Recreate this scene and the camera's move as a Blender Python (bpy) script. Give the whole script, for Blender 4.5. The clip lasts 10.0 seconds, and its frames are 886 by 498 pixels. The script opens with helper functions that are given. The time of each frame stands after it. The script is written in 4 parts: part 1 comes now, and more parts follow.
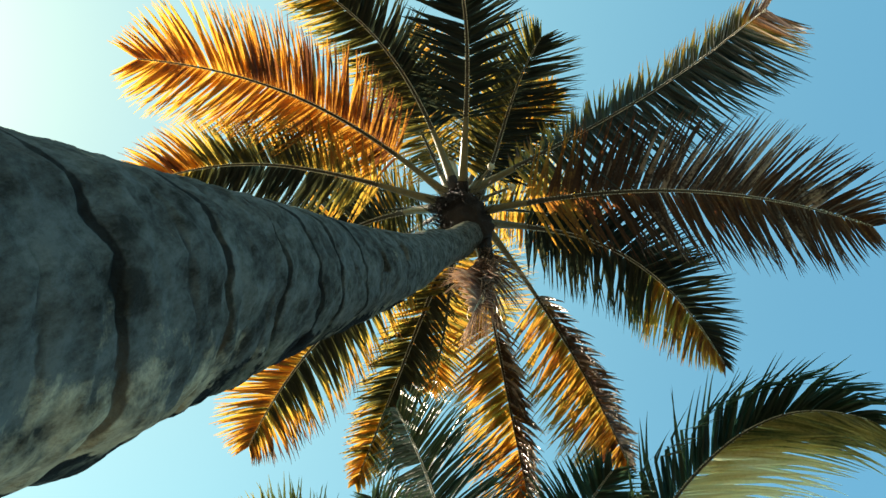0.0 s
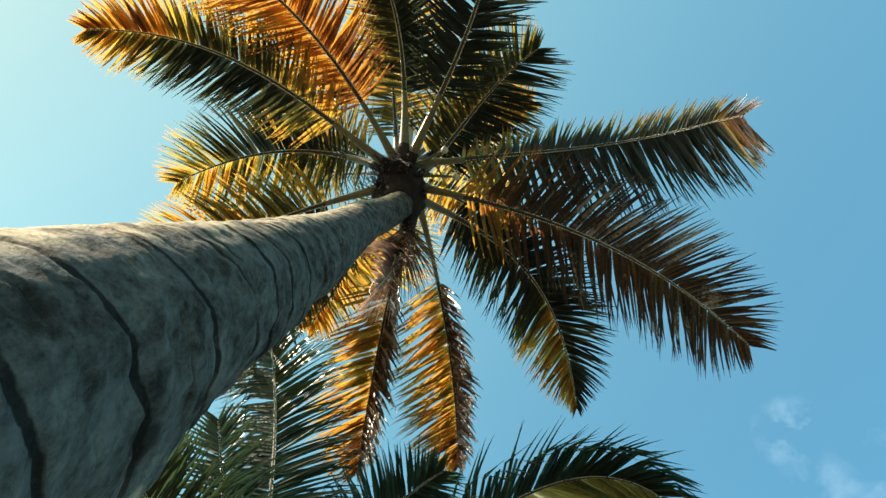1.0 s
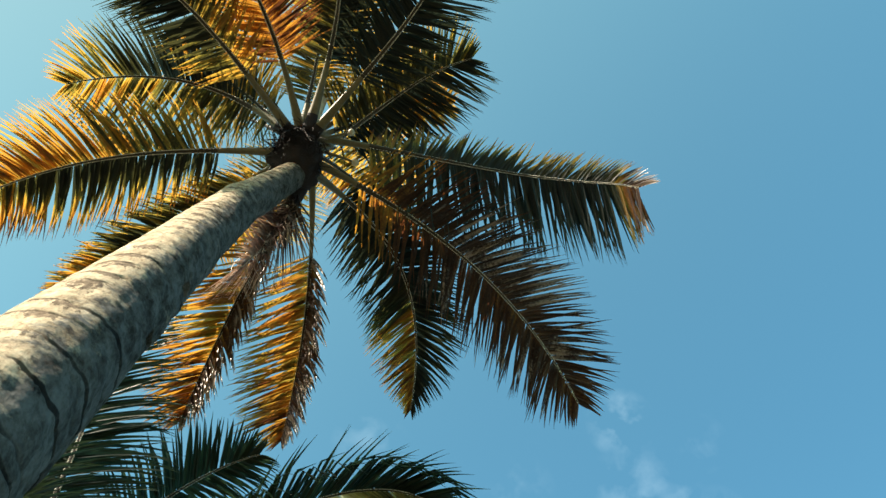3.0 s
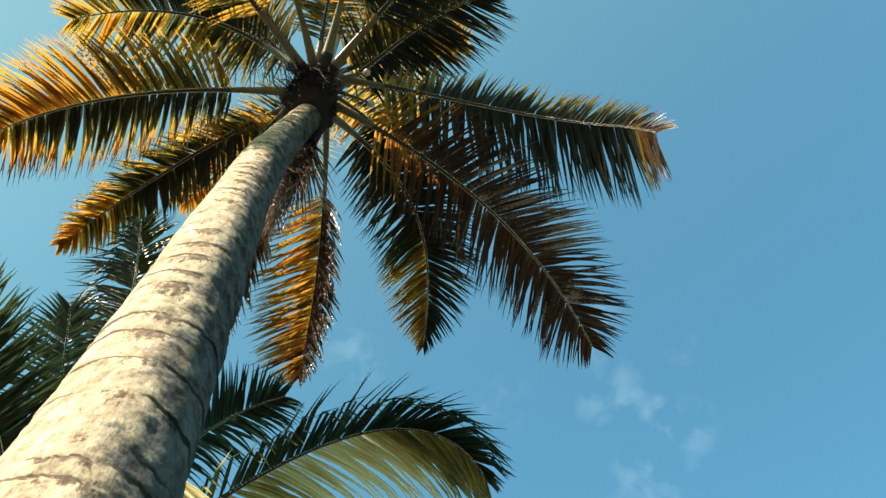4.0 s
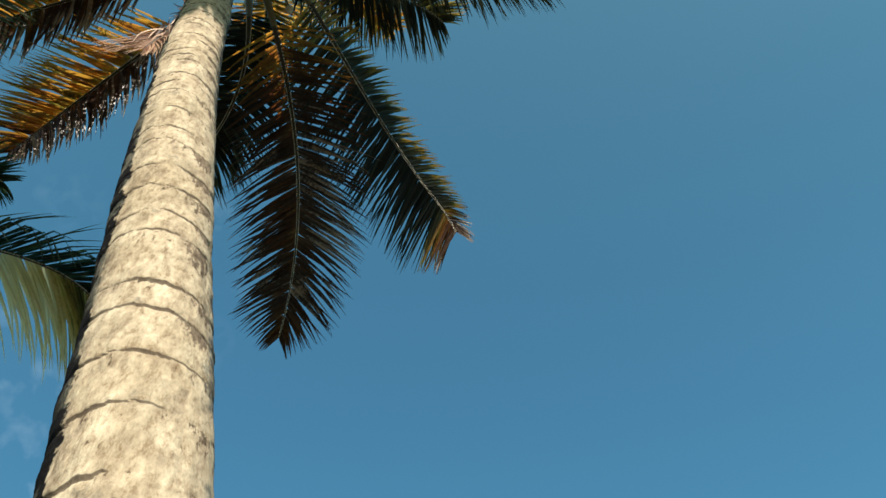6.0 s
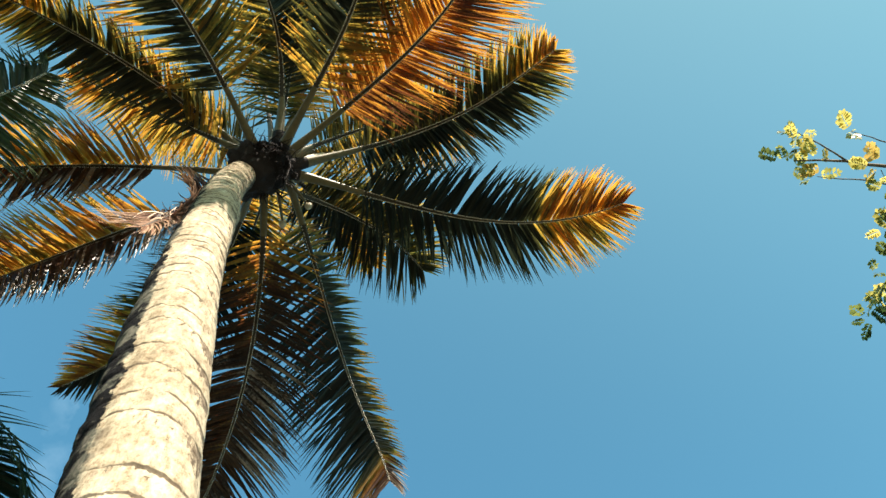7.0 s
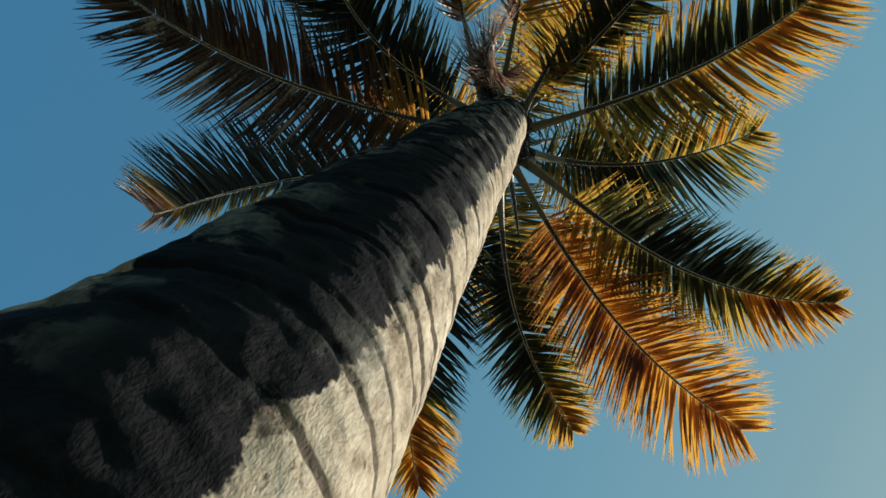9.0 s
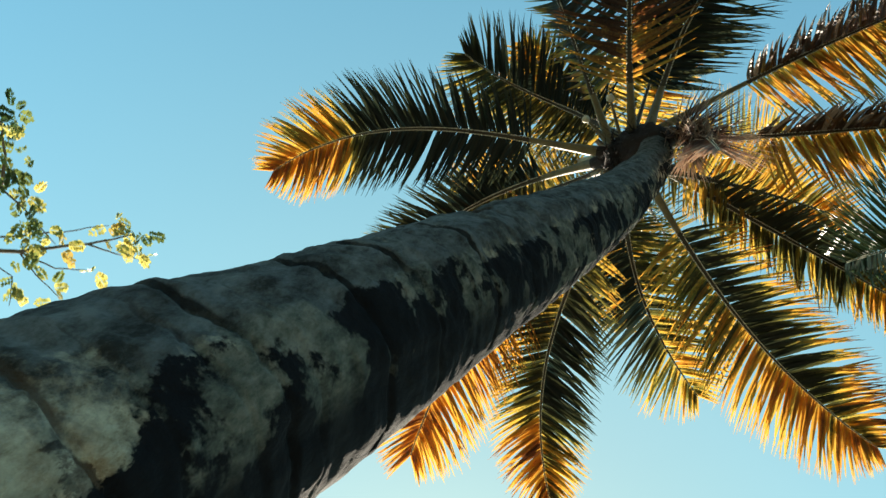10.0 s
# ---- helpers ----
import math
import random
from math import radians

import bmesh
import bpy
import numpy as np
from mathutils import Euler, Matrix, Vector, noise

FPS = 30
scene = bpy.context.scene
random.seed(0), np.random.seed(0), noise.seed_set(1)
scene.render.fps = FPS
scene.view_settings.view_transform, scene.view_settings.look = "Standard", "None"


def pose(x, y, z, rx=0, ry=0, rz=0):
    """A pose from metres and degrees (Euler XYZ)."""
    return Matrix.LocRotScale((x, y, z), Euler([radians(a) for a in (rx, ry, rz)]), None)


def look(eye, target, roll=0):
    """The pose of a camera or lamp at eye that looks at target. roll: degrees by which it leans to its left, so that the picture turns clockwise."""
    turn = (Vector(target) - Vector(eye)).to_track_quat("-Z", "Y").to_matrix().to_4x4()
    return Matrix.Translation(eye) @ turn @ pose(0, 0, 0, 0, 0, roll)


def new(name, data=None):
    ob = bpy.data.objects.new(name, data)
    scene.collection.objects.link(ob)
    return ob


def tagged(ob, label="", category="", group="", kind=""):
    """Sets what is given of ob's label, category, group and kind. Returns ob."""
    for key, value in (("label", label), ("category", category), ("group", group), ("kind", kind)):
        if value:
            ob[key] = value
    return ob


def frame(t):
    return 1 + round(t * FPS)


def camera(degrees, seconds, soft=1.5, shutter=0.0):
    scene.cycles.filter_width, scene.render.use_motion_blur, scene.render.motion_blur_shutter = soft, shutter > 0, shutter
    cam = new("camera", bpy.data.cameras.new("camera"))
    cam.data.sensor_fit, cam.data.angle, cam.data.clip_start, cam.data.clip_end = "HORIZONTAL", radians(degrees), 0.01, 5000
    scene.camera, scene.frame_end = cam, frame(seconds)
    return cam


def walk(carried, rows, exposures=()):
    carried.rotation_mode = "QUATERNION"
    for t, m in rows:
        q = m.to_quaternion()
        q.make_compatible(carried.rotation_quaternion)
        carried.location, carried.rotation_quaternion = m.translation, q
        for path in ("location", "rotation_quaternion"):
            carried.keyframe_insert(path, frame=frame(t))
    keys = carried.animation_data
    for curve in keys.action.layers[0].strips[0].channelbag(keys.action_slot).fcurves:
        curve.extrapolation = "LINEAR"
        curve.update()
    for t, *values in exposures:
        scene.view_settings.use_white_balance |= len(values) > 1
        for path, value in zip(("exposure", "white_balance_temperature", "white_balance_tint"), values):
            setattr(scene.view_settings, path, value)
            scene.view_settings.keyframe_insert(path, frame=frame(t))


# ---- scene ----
cam = camera(58.2, 10.0, soft=1.5, shutter=0.06)
PATH = [
    (0, (0.413, -1.024, 1.423), (0.274, -0.654, 3.384), 11.78),
    (0.5, (0.367, -1.229, 1.377), (0.309, -0.771, 3.323), 7.55),
    (1, (0.278, -1.419, 1.359), (0.377, -0.898, 3.287), 3.16),
    (1.5, (0.193, -1.539, 1.395), (0.471, -1.02, 3.306), -1.57),
    (2, (0.327, -1.769, 1.458), (0.663, -1.228, 3.354), -1.80),
    (2.2, (0.357, -1.805, 1.513), (0.71, -1.267, 3.406), -2.83),
    (3.3, (0.084, -2.087, 1.539), (0.513, -1.483, 3.397), -4.50),
    (3.5, (-0.01, -2.089, 1.543), (0.448, -1.46, 3.386), -4.88),
    (4, (-0.188, -2.124, 1.622), (0.346, -1.399, 3.407), -5.21),
    (4.5, (-0.694, -2.079, 1.689), (0, -1.221, 3.357), -6.26),
    (5, (-1.137, -1.884, 1.867), (-0.18, -0.957, 3.359), -5.29),
    (5.5, (-1.444, -1.804, 1.761), (-0.152, -1.229, 3.175), -3.17),
    (6, (-1.486, -1.577, 1.778), (-0.361, -1.476, 3.429), -2.59),
    (6.2, (-1.463, -1.51, 1.77), (-0.552, -1.503, 3.551), -1.96),
    (7.3, (-1.391, -1.081, 1.866), (-0.876, -1.204, 3.795), -1.43),
    (7.5, (-1.3, -0.983, 1.867), (-0.856, -1.119, 3.813), 1.55),
    (8, (-1.002, -0.809, 1.906), (-0.729, -0.947, 3.882), 14.05),
    (8.5, (-0.596, -0.714, 1.894), (-0.408, -0.818, 3.883), 42.82),
    (8.8, (-0.482, -0.635, 1.732), (-0.264, -0.733, 3.717), 65.84),
    (9, (-0.418, -0.525, 1.786), (-0.197, -0.659, 3.769), 72.60),
    (9.2, (-0.392, -0.381, 1.909), (-0.165, -0.569, 3.888), 77.06),
    (9.5, (-0.247, -0.206, 1.822), (-0.084, -0.499, 3.794), 77.20),
    (9.6, (-0.173, -0.17, 1.804), (-0.067, -0.501, 3.773), 73.42),
    (9.8, (0.016, -0.164, 1.79), (-0.045, -0.553, 3.749), 64.14),
    (9.9, (0.112, -0.206, 1.808), (-0.043, -0.59, 3.764), 59.50),
    (10, (0.202, -0.23, 1.86), (-0.04, -0.605, 3.809), 56.07),
]
walk(cam, [(t, look(eye, target, roll)) for t, eye, target, roll in PATH],
     exposures=[(0.0, 2.06, 6650, 10), (1.0, 1.96, 6600, 10), (2.0, 1.80, 6500, 10), (3.5, 1.72, 6500, 10), (4.5, 1.47, 6500, 10), (5.0, 0.84, 6250, 10), (5.5, 0.58, 6100, 10), (6.0, 0.93, 6050, 10),
                (6.3, 1.15, 6050, 10), (7.3, 1.76, 6300, 10), (7.6, 1.68, 6350, 10), (8.0, 1.62, 6350, 10), (8.4, 1.42, 6000, 10), (8.8, 0.74, 5850, 10), (9.0, 0.78, 5700, 10), (9.2, 1.15, 5750, 10), (9.6, 1.90, 6250, 10), (10.0, 1.88, 6350, 10)])

# ---- light ----
SUN_AZ, SUN_EL = radians(-166), radians(43)
SUN_WAY = Vector((math.cos(SUN_AZ) * math.cos(SUN_EL), math.sin(SUN_AZ) * math.cos(SUN_EL), math.sin(SUN_EL)))

world = bpy.data.worlds.new("sky")
scene.world = world
world.use_nodes = True
wn, wl = world.node_tree.nodes, world.node_tree.links
wn.clear()
sky = wn.new("ShaderNodeTexSky")
sky.sky_type, sky.sun_disc = "NISHITA", False
sky.sun_elevation = SUN_EL
sky.sun_rotation = math.pi / 2 - SUN_AZ
sky.air_density, sky.dust_density, sky.ozone_density = 1.0, 1.1, 1.0
bg = wn.new("ShaderNodeBackground")
bg.inputs["Strength"].default_value = 0.106
wo = wn.new("ShaderNodeOutputWorld")


def sky_node(kind, **values):
    node = wn.new(kind)
    for key, value in values.items():
        node.inputs[key].default_value = value
    return node


# cool cast of the humid sky
cast = wn.new("ShaderNodeMix")
cast.data_type, cast.blend_type = "RGBA", "MULTIPLY"
cast.inputs[0].default_value = 1.0
aim = wn.new("ShaderNodeTexCoord")
toward = wn.new("ShaderNodeVectorMath")
toward.operation = "DOT_PRODUCT"
toward.inputs[1].default_value = SUN_WAY
wl.new(aim.outputs["Generated"], toward.inputs[0])
haze = wn.new("ShaderNodeMapRange")
haze.inputs[1].default_value, haze.inputs[2].default_value = -0.45, 1.0
wl.new(toward.outputs["Value"], haze.inputs[0])
# wide bright haze round the sun, deeper blue away from it
HAZE = [(0.02, (0.403, 0.768, 0.698)), (0.191, (0.418, 0.797, 0.725)), (0.31, (0.438, 0.833, 0.75)), (0.43, (0.476, 0.875, 0.757)),
        (0.546, (0.512, 0.882, 0.724)), (0.655, (0.586, 0.934, 0.713)), (0.754, (0.642, 0.949, 0.686)), (0.839, (0.636, 0.895, 0.624)),
        (0.895, (0.565, 0.776, 0.557)), (0.935, (0.45, 0.606, 0.45)), (0.97, (0.344, 0.456, 0.352)), (1.0, (0.24, 0.32, 0.248))]
hue = wn.new("ShaderNodeValToRGB")
hue.color_ramp.interpolation = "B_SPLINE"
while len(hue.color_ramp.elements) < len(HAZE):
    hue.color_ramp.elements.new(0.5)
for stop, (place, tone) in zip(hue.color_ramp.elements, HAZE):
    stop.position, stop.color = place, (*tone, 1.0)
wl.new(haze.outputs[0], hue.inputs["Fac"])
wl.new(hue.outputs[0], cast.inputs[7])
wl.new(sky.outputs[0], cast.inputs[6])
# small fair-weather clouds in the eastern sky: elevation, azimuth, half width, thickness
CLOUDS = [(54.7, 35.2, 1.9, 0.85), (50.5, 36.5, 2.4, 0.5), (48.0, 33.0, 1.8, 0.55), (44.5, 35.5, 2.6, 0.5), (41.2, 41.0, 2.8, 0.8), (39.0, 46.0, 3.6, 0.85), (42.0, 47.0, 2.2, 0.55),
          (37.6, 55.5, 5.0, 1.0), (41.3, 59.5, 2.8, 0.8), (33.0, 38.5, 5.0, 0.85), (37.0, 41.0, 4.0, 0.7), (55.5, 66.0, 2.2, 0.45), (52.0, 49.0, 2.2, 0.25), (51.5, 28.4, 1.6, 0.25), (46.8, 30.5, 1.8, 0.35)]
way = wn.new("ShaderNodeTexCoord")
wisp = sky_node("ShaderNodeTexNoise", Scale=24.0, Detail=5.0, Roughness=0.5, Distortion=0.2)
wl.new(way.outputs["Generated"], wisp.inputs["Vector"])
bank = None
for up, turn, half, thick in CLOUDS:
    near = wn.new("ShaderNodeVectorMath")
    near.operation = "DOT_PRODUCT"
    near.inputs[1].default_value = (math.cos(radians(turn)) * math.cos(radians(up)), math.sin(radians(turn)) * math.cos(radians(up)), math.sin(radians(up)))
    wl.new(way.outputs["Generated"], near.inputs[0])
    zone = wn.new("ShaderNodeMapRange")
    zone.inputs[1].default_value, zone.inputs[2].default_value, zone.inputs[4].default_value = math.cos(radians(1.3 * half)), 1.0, thick
    wl.new(near.outputs["Value"], zone.inputs[0])
    if bank is None:
        bank = zone.outputs[0]
    else:
        both = wn.new("ShaderNodeMath")
        both.operation = "MAXIMUM"
        wl.new(bank, both.inputs[0])
        wl.new(zone.outputs[0], both.inputs[1])
        bank = both.outputs[0]
thin = wn.new("ShaderNodeMapRange")
thin.inputs[1].default_value, thin.inputs[2].default_value = 0.49, 0.82
wl.new(wisp.outputs[0], thin.inputs[0])
veil = wn.new("ShaderNodeMath")
veil.operation = "MULTIPLY"
wl.new(bank, veil.inputs[0])
wl.new(thin.outputs[0], veil.inputs[1])
cloud = wn.new("ShaderNodeMix")
cloud.data_type = "RGBA"
cloud.inputs[7].default_value = (4.0, 5.0, 5.3, 1.0)
faint = wn.new("ShaderNodeMath")
faint.operation = "MULTIPLY"
faint.inputs[1].default_value = 0.34
wl.new(veil.outputs[0], faint.inputs[0])
wl.new(faint.outputs[0], cloud.inputs[0])
wl.new(cast.outputs[2], cloud.inputs[6])
wl.new(cloud.outputs[2], bg.inputs["Color"])
wl.new(bg.outputs[0], wo.inputs["Surface"])

sun_data = bpy.data.lights.new("sun", "SUN")
sun_data.energy, sun_data.angle, sun_data.color = 5.0, radians(0.53), (1.0, 0.87, 0.68)
sun = new("sun", sun_data)
sun.matrix_world = look(SUN_WAY * 60, (0, 0, 5))


# ---- materials ----
def material(name):
    m = bpy.data.materials.new(name)
    m.use_nodes = True
    n, l = m.node_tree.nodes, m.node_tree.links
    n.clear()
    out = n.new("ShaderNodeOutputMaterial")
    p = n.new("ShaderNodeBsdfPrincipled")
    l.new(p.outputs[0], out.inputs["Surface"])
    return m, n, l, p, out


def noise_node(n, l, scale, detail=4.0, rough=0.55, vec=None):
    t = n.new("ShaderNodeTexNoise")
    t.inputs["Scale"].default_value = scale
    t.inputs["Detail"].default_value = detail
    t.inputs["Roughness"].default_value = rough
    if vec is not None:
        l.new(vec, t.inputs["Vector"])
    return t


def ramp(n, l, fac, stops):
    r = n.new("ShaderNodeValToRGB")
    el = r.color_ramp.elements
    while len(el) < len(stops):
        el.new(0.5)
    for e, (pos, col) in zip(el, stops):
        e.position = pos
        e.color = (*col, 1.0) if len(col) == 3 else col
    l.new(fac, r.inputs["Fac"])
    return r


def mix_rgb(n, l, fac, a, b, mode="MIX"):
    m = n.new("ShaderNodeMix")
    m.data_type, m.blend_type = "RGBA", mode
    for value, slot in ((fac, 0), (a, 6), (b, 7)):
        if isinstance(value, (float, int)):
            m.inputs[slot].default_value = value
        elif isinstance(value, tuple):
            m.inputs[slot].default_value = (*value, 1.0)
        else:
            l.new(value, m.inputs[slot])
    return m.outputs[2]


def math_node(n, l, op, a, b=None, clamp=False):
    m = n.new("ShaderNodeMath")
    m.operation, m.use_clamp = op, clamp
    for value, slot in ((a, 0), (b, 1)):
        if value is None:
            continue
        if isinstance(value, (float, int)):
            m.inputs[slot].default_value = value
        else:
            l.new(value, m.inputs[slot])
    return m.outputs[0]


def bump(n, l, p, height, strength, distance):
    b = n.new("ShaderNodeBump")
    b.inputs["Strength"].default_value, b.inputs["Distance"].default_value = strength, distance
    l.new(height, b.inputs["Height"])
    l.new(b.outputs[0], p.inputs["Normal"])


def leaf_material(name, stops, glow_stops, share=0.5):
    """A blade that lets the sun through; the dry attribute runs from green to withered."""
    m, n, l, p, out = material(name)
    att = n.new("ShaderNodeAttribute")
    att.attribute_name = "dry"
    geo = n.new("ShaderNodeNewGeometry")
    co = n.new("ShaderNodeTexCoord")
    big = noise_node(n, l, 2.2, 3.0, vec=co.outputs["Object"])
    fine = noise_node(n, l, 45.0, 3.0, vec=co.outputs["Object"])
    island = math_node(n, l, "MULTIPLY_ADD", geo.outputs["Random Per Island"], 0.24)
    island.node.inputs[2].default_value = -0.12
    vary = math_node(n, l, "ADD", island, math_node(n, l, "MULTIPLY", math_node(n, l, "SUBTRACT", big.outputs[0], 0.5), 0.5))
    vary = math_node(n, l, "ADD", vary, math_node(n, l, "MULTIPLY", math_node(n, l, "SUBTRACT", fine.outputs[0], 0.5), 0.25))
    # fresh blades are even in colour, withered ones uneven
    uneven = math_node(n, l, "MULTIPLY_ADD", att.outputs["Fac"], 1.5)
    uneven.node.inputs[2].default_value = 0.3
    uneven.node.use_clamp = True
    vary = math_node(n, l, "MULTIPLY", vary, uneven)
    dry = math_node(n, l, "ADD", att.outputs["Fac"], vary, clamp=True)
    col = ramp(n, l, dry, stops)
    glow = ramp(n, l, dry, glow_stops)
    l.new(col.outputs[0], p.inputs["Base Color"])
    p.inputs["Roughness"].default_value = 0.32
    p.inputs["Specular IOR Level"].default_value = 0.32
    tr = n.new("ShaderNodeBsdfTranslucent")
    l.new(glow.outputs[0], tr.inputs["Color"])
    ms = n.new("ShaderNodeMixShader")
    ms.inputs[0].default_value = share
    l.new(p.outputs[0], ms.inputs[1])
    l.new(tr.outputs[0], ms.inputs[2])
    l.new(ms.outputs[0], out.inputs["Surface"])
    return m


M_LEAF = leaf_material("palm_leaflet",
                       [(0.0, (0.007, 0.012, 0.013)), (0.3, (0.03, 0.03, 0.016)), (0.38, (0.062, 0.056, 0.018)), (0.45, (0.15, 0.11, 0.027)), (0.62, (0.19, 0.088, 0.022)), (0.76, (0.062, 0.028, 0.016)), (0.88, (0.03, 0.016, 0.013)), (0.95, (0.022, 0.013, 0.012)), (1.0, (0.36, 0.27, 0.21))],
                       [(0.0, (0.007, 0.015, 0.014)), (0.3, (0.05, 0.048, 0.014)), (0.38, (0.17, 0.15, 0.03)), (0.45, (0.54, 0.345, 0.05)), (0.62, (0.6, 0.27, 0.03)), (0.76, (0.15, 0.05, 0.015)), (0.9, (0.05, 0.018, 0.011)), (1.0, (0.2, 0.13, 0.09))])
M_LEAF_B = leaf_material("palm_leaflet_green",
                         [(0.0, (0.008, 0.019, 0.013)), (0.35, (0.03, 0.045, 0.016)), (0.75, (0.5, 0.38, 0.12)), (1.0, (0.8, 0.74, 0.48))],
                         [(0.0, (0.014, 0.045, 0.033)), (0.35, (0.07, 0.1, 0.028)), (0.75, (0.5, 0.42, 0.12)), (1.0, (0.68, 0.63, 0.38))], 0.4)
M_BROAD = leaf_material("tree_leaf",
                        [(0.0, (0.02, 0.04, 0.02)), (0.5, (0.1, 0.11, 0.03)), (1.0, (0.25, 0.14, 0.04))],
                        [(0.0, (0.02, 0.05, 0.015)), (0.25, (0.16, 0.19, 0.05)), (0.5, (0.55, 0.5, 0.13)), (1.0, (0.6, 0.38, 0.1))], 0.5)


def plain_material(name, dark, light, scale, rough=0.6, relief=0.3, depth=0.004, stretch=(1, 1, 1)):
    m, n, l, p, out = material(name)
    co = n.new("ShaderNodeTexCoord")
    mp = n.new("ShaderNodeMapping")
    mp.inputs["Scale"].default_value = stretch
    l.new(co.outputs["Object"], mp.inputs["Vector"])
    a = noise_node(n, l, scale, 5.0, 0.6, mp.outputs[0])
    b = noise_node(n, l, scale * 7, 4.0, 0.6, mp.outputs[0])
    both = math_node(n, l, "ADD", math_node(n, l, "MULTIPLY", a.outputs[0], 0.65), math_node(n, l, "MULTIPLY", b.outputs[0], 0.35))
    r = ramp(n, l, both, [(0.3, dark), (0.7, light)])
    l.new(r.outputs[0], p.inputs["Base Color"])
    p.inputs["Roughness"].default_value = rough
    bump(n, l, p, both, relief, depth)
    return m


M_RACHIS = plain_material("frond_stalk", (0.045, 0.036, 0.016), (0.15, 0.122, 0.055), 6.0, 0.5)
M_RIB = plain_material("frond_rib", (0.014, 0.011, 0.008), (0.045, 0.034, 0.022), 7.0, 0.75)
M_NUB = plain_material("leaflet_base", (0.5, 0.46, 0.37), (0.72, 0.68, 0.58), 20.0, 0.4)
# dark fibre colour, lowered to near black to hold the crown's shade
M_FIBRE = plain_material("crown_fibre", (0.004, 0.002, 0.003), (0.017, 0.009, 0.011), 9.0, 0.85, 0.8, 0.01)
M_STRAND = plain_material("dry_strand", (0.32, 0.2, 0.14), (0.72, 0.55, 0.43), 12.0, 0.7)
M_PALE = plain_material("pale_sheath", (0.3, 0.26, 0.17), (0.55, 0.5, 0.38), 8.0, 0.5)
M_BRANCH = plain_material("branch_bark", (0.06, 0.045, 0.035), (0.18, 0.14, 0.11), 14.0, 0.85)
M_GROUND = plain_material("sandy_grass", (0.022, 0.028, 0.013), (0.1, 0.094, 0.062), 0.8, 0.95, 0.5, 0.03)


def bark_material():
    m, n, l, p, out = material("palm_bark")
    co = n.new("ShaderNodeTexCoord")
    sc = n.new("ShaderNodeAttribute")
    sc.attribute_name = "scar"
    al = n.new("ShaderNodeAttribute")
    al.attribute_name = "algae"
    # the bark's marks are drawn out along the stem
    drawn = n.new("ShaderNodeMapping")
    drawn.inputs["Scale"].default_value = (1.0, 1.0, 0.5)
    l.new(co.outputs["Object"], drawn.inputs["Vector"])
    big = noise_node(n, l, 3.0, 5.0, 0.6, co.outputs["Object"])
    mid = noise_node(n, l, 16.0, 6.0, 0.65, drawn.outputs[0])
    fine = noise_node(n, l, 90.0, 5.0, 0.7, drawn.outputs[0])
    mp = n.new("ShaderNodeMapping")
    mp.inputs["Scale"].default_value = (48.0, 48.0, 11.0)
    l.new(co.outputs["Object"], mp.inputs["Vector"])
    streak = noise_node(n, l, 1.0, 4.0, 0.6, mp.outputs[0])
    base = ramp(n, l, mid.outputs[0], [(0.28, (0.24, 0.19, 0.145)), (0.48, (0.39, 0.325, 0.245)), (0.68, (0.5, 0.43, 0.335))])
    worn = ramp(n, l, big.outputs[0], [(0.35, (0.78, 0.76, 0.72)), (0.65, (1.0, 1.0, 1.0))])
    col = mix_rgb(n, l, 1.0, base.outputs[0], worn.outputs[0], "MULTIPLY")
    grain = noise_node(n, l, 42.0, 8.0, 0.78, drawn.outputs[0])
    fleck = ramp(n, l, grain.outputs[0], [(0.38, (0.56, 0.47, 0.39)), (0.48, (0.95, 0.93, 0.89)), (0.62, (1.3, 1.29, 1.26))])
    col = mix_rgb(n, l, 0.85, col, fleck.outputs[0], "MULTIPLY")
    # brown dirt below the leaf scars, broken up by the grain
    rag = math_node(n, l, "ADD", math_node(n, l, "MULTIPLY", grain.outputs[0], 0.7), math_node(n, l, "MULTIPLY", streak.outputs[0], 0.5))
    speck = math_node(n, l, "SUBTRACT", math_node(n, l, "MULTIPLY", sc.outputs["Fac"], 0.8), math_node(n, l, "MULTIPLY", math_node(n, l, "SUBTRACT", rag, 0.6), 2.4))
    dirt = ramp(n, l, speck, [(0.36, (0.0,) * 3), (0.46, (0.9,) * 3)]).outputs[0]
    col = mix_rgb(n, l, dirt, col, mix_rgb(n, l, ramp(n, l, grain.outputs[0], [(0.38, (0.0,) * 3), (0.6, (1.0,) * 3)]).outputs[0], (0.05, 0.034, 0.024), (0.2, 0.15, 0.11)))
    # grey patchy film that paints shade onto the side turned from the sun
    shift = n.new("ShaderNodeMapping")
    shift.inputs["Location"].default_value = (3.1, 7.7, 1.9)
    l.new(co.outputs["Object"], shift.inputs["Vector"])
    shade_film = n.new("ShaderNodeAttribute")
    shade_film.attribute_name = "shade_film"
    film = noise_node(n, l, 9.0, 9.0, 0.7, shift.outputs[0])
    grey = ramp(n, l, math_node(n, l, "ADD", film.outputs[0], shade_film.outputs["Fac"]), [(0.4, (0.0,) * 3), (0.56, (0.92,) * 3)])
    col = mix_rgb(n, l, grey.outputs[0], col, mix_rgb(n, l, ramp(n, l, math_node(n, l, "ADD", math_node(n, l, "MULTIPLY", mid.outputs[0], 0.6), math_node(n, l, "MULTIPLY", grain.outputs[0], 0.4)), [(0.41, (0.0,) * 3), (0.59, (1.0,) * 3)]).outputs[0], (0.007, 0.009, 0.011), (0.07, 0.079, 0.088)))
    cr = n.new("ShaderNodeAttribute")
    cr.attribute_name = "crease"
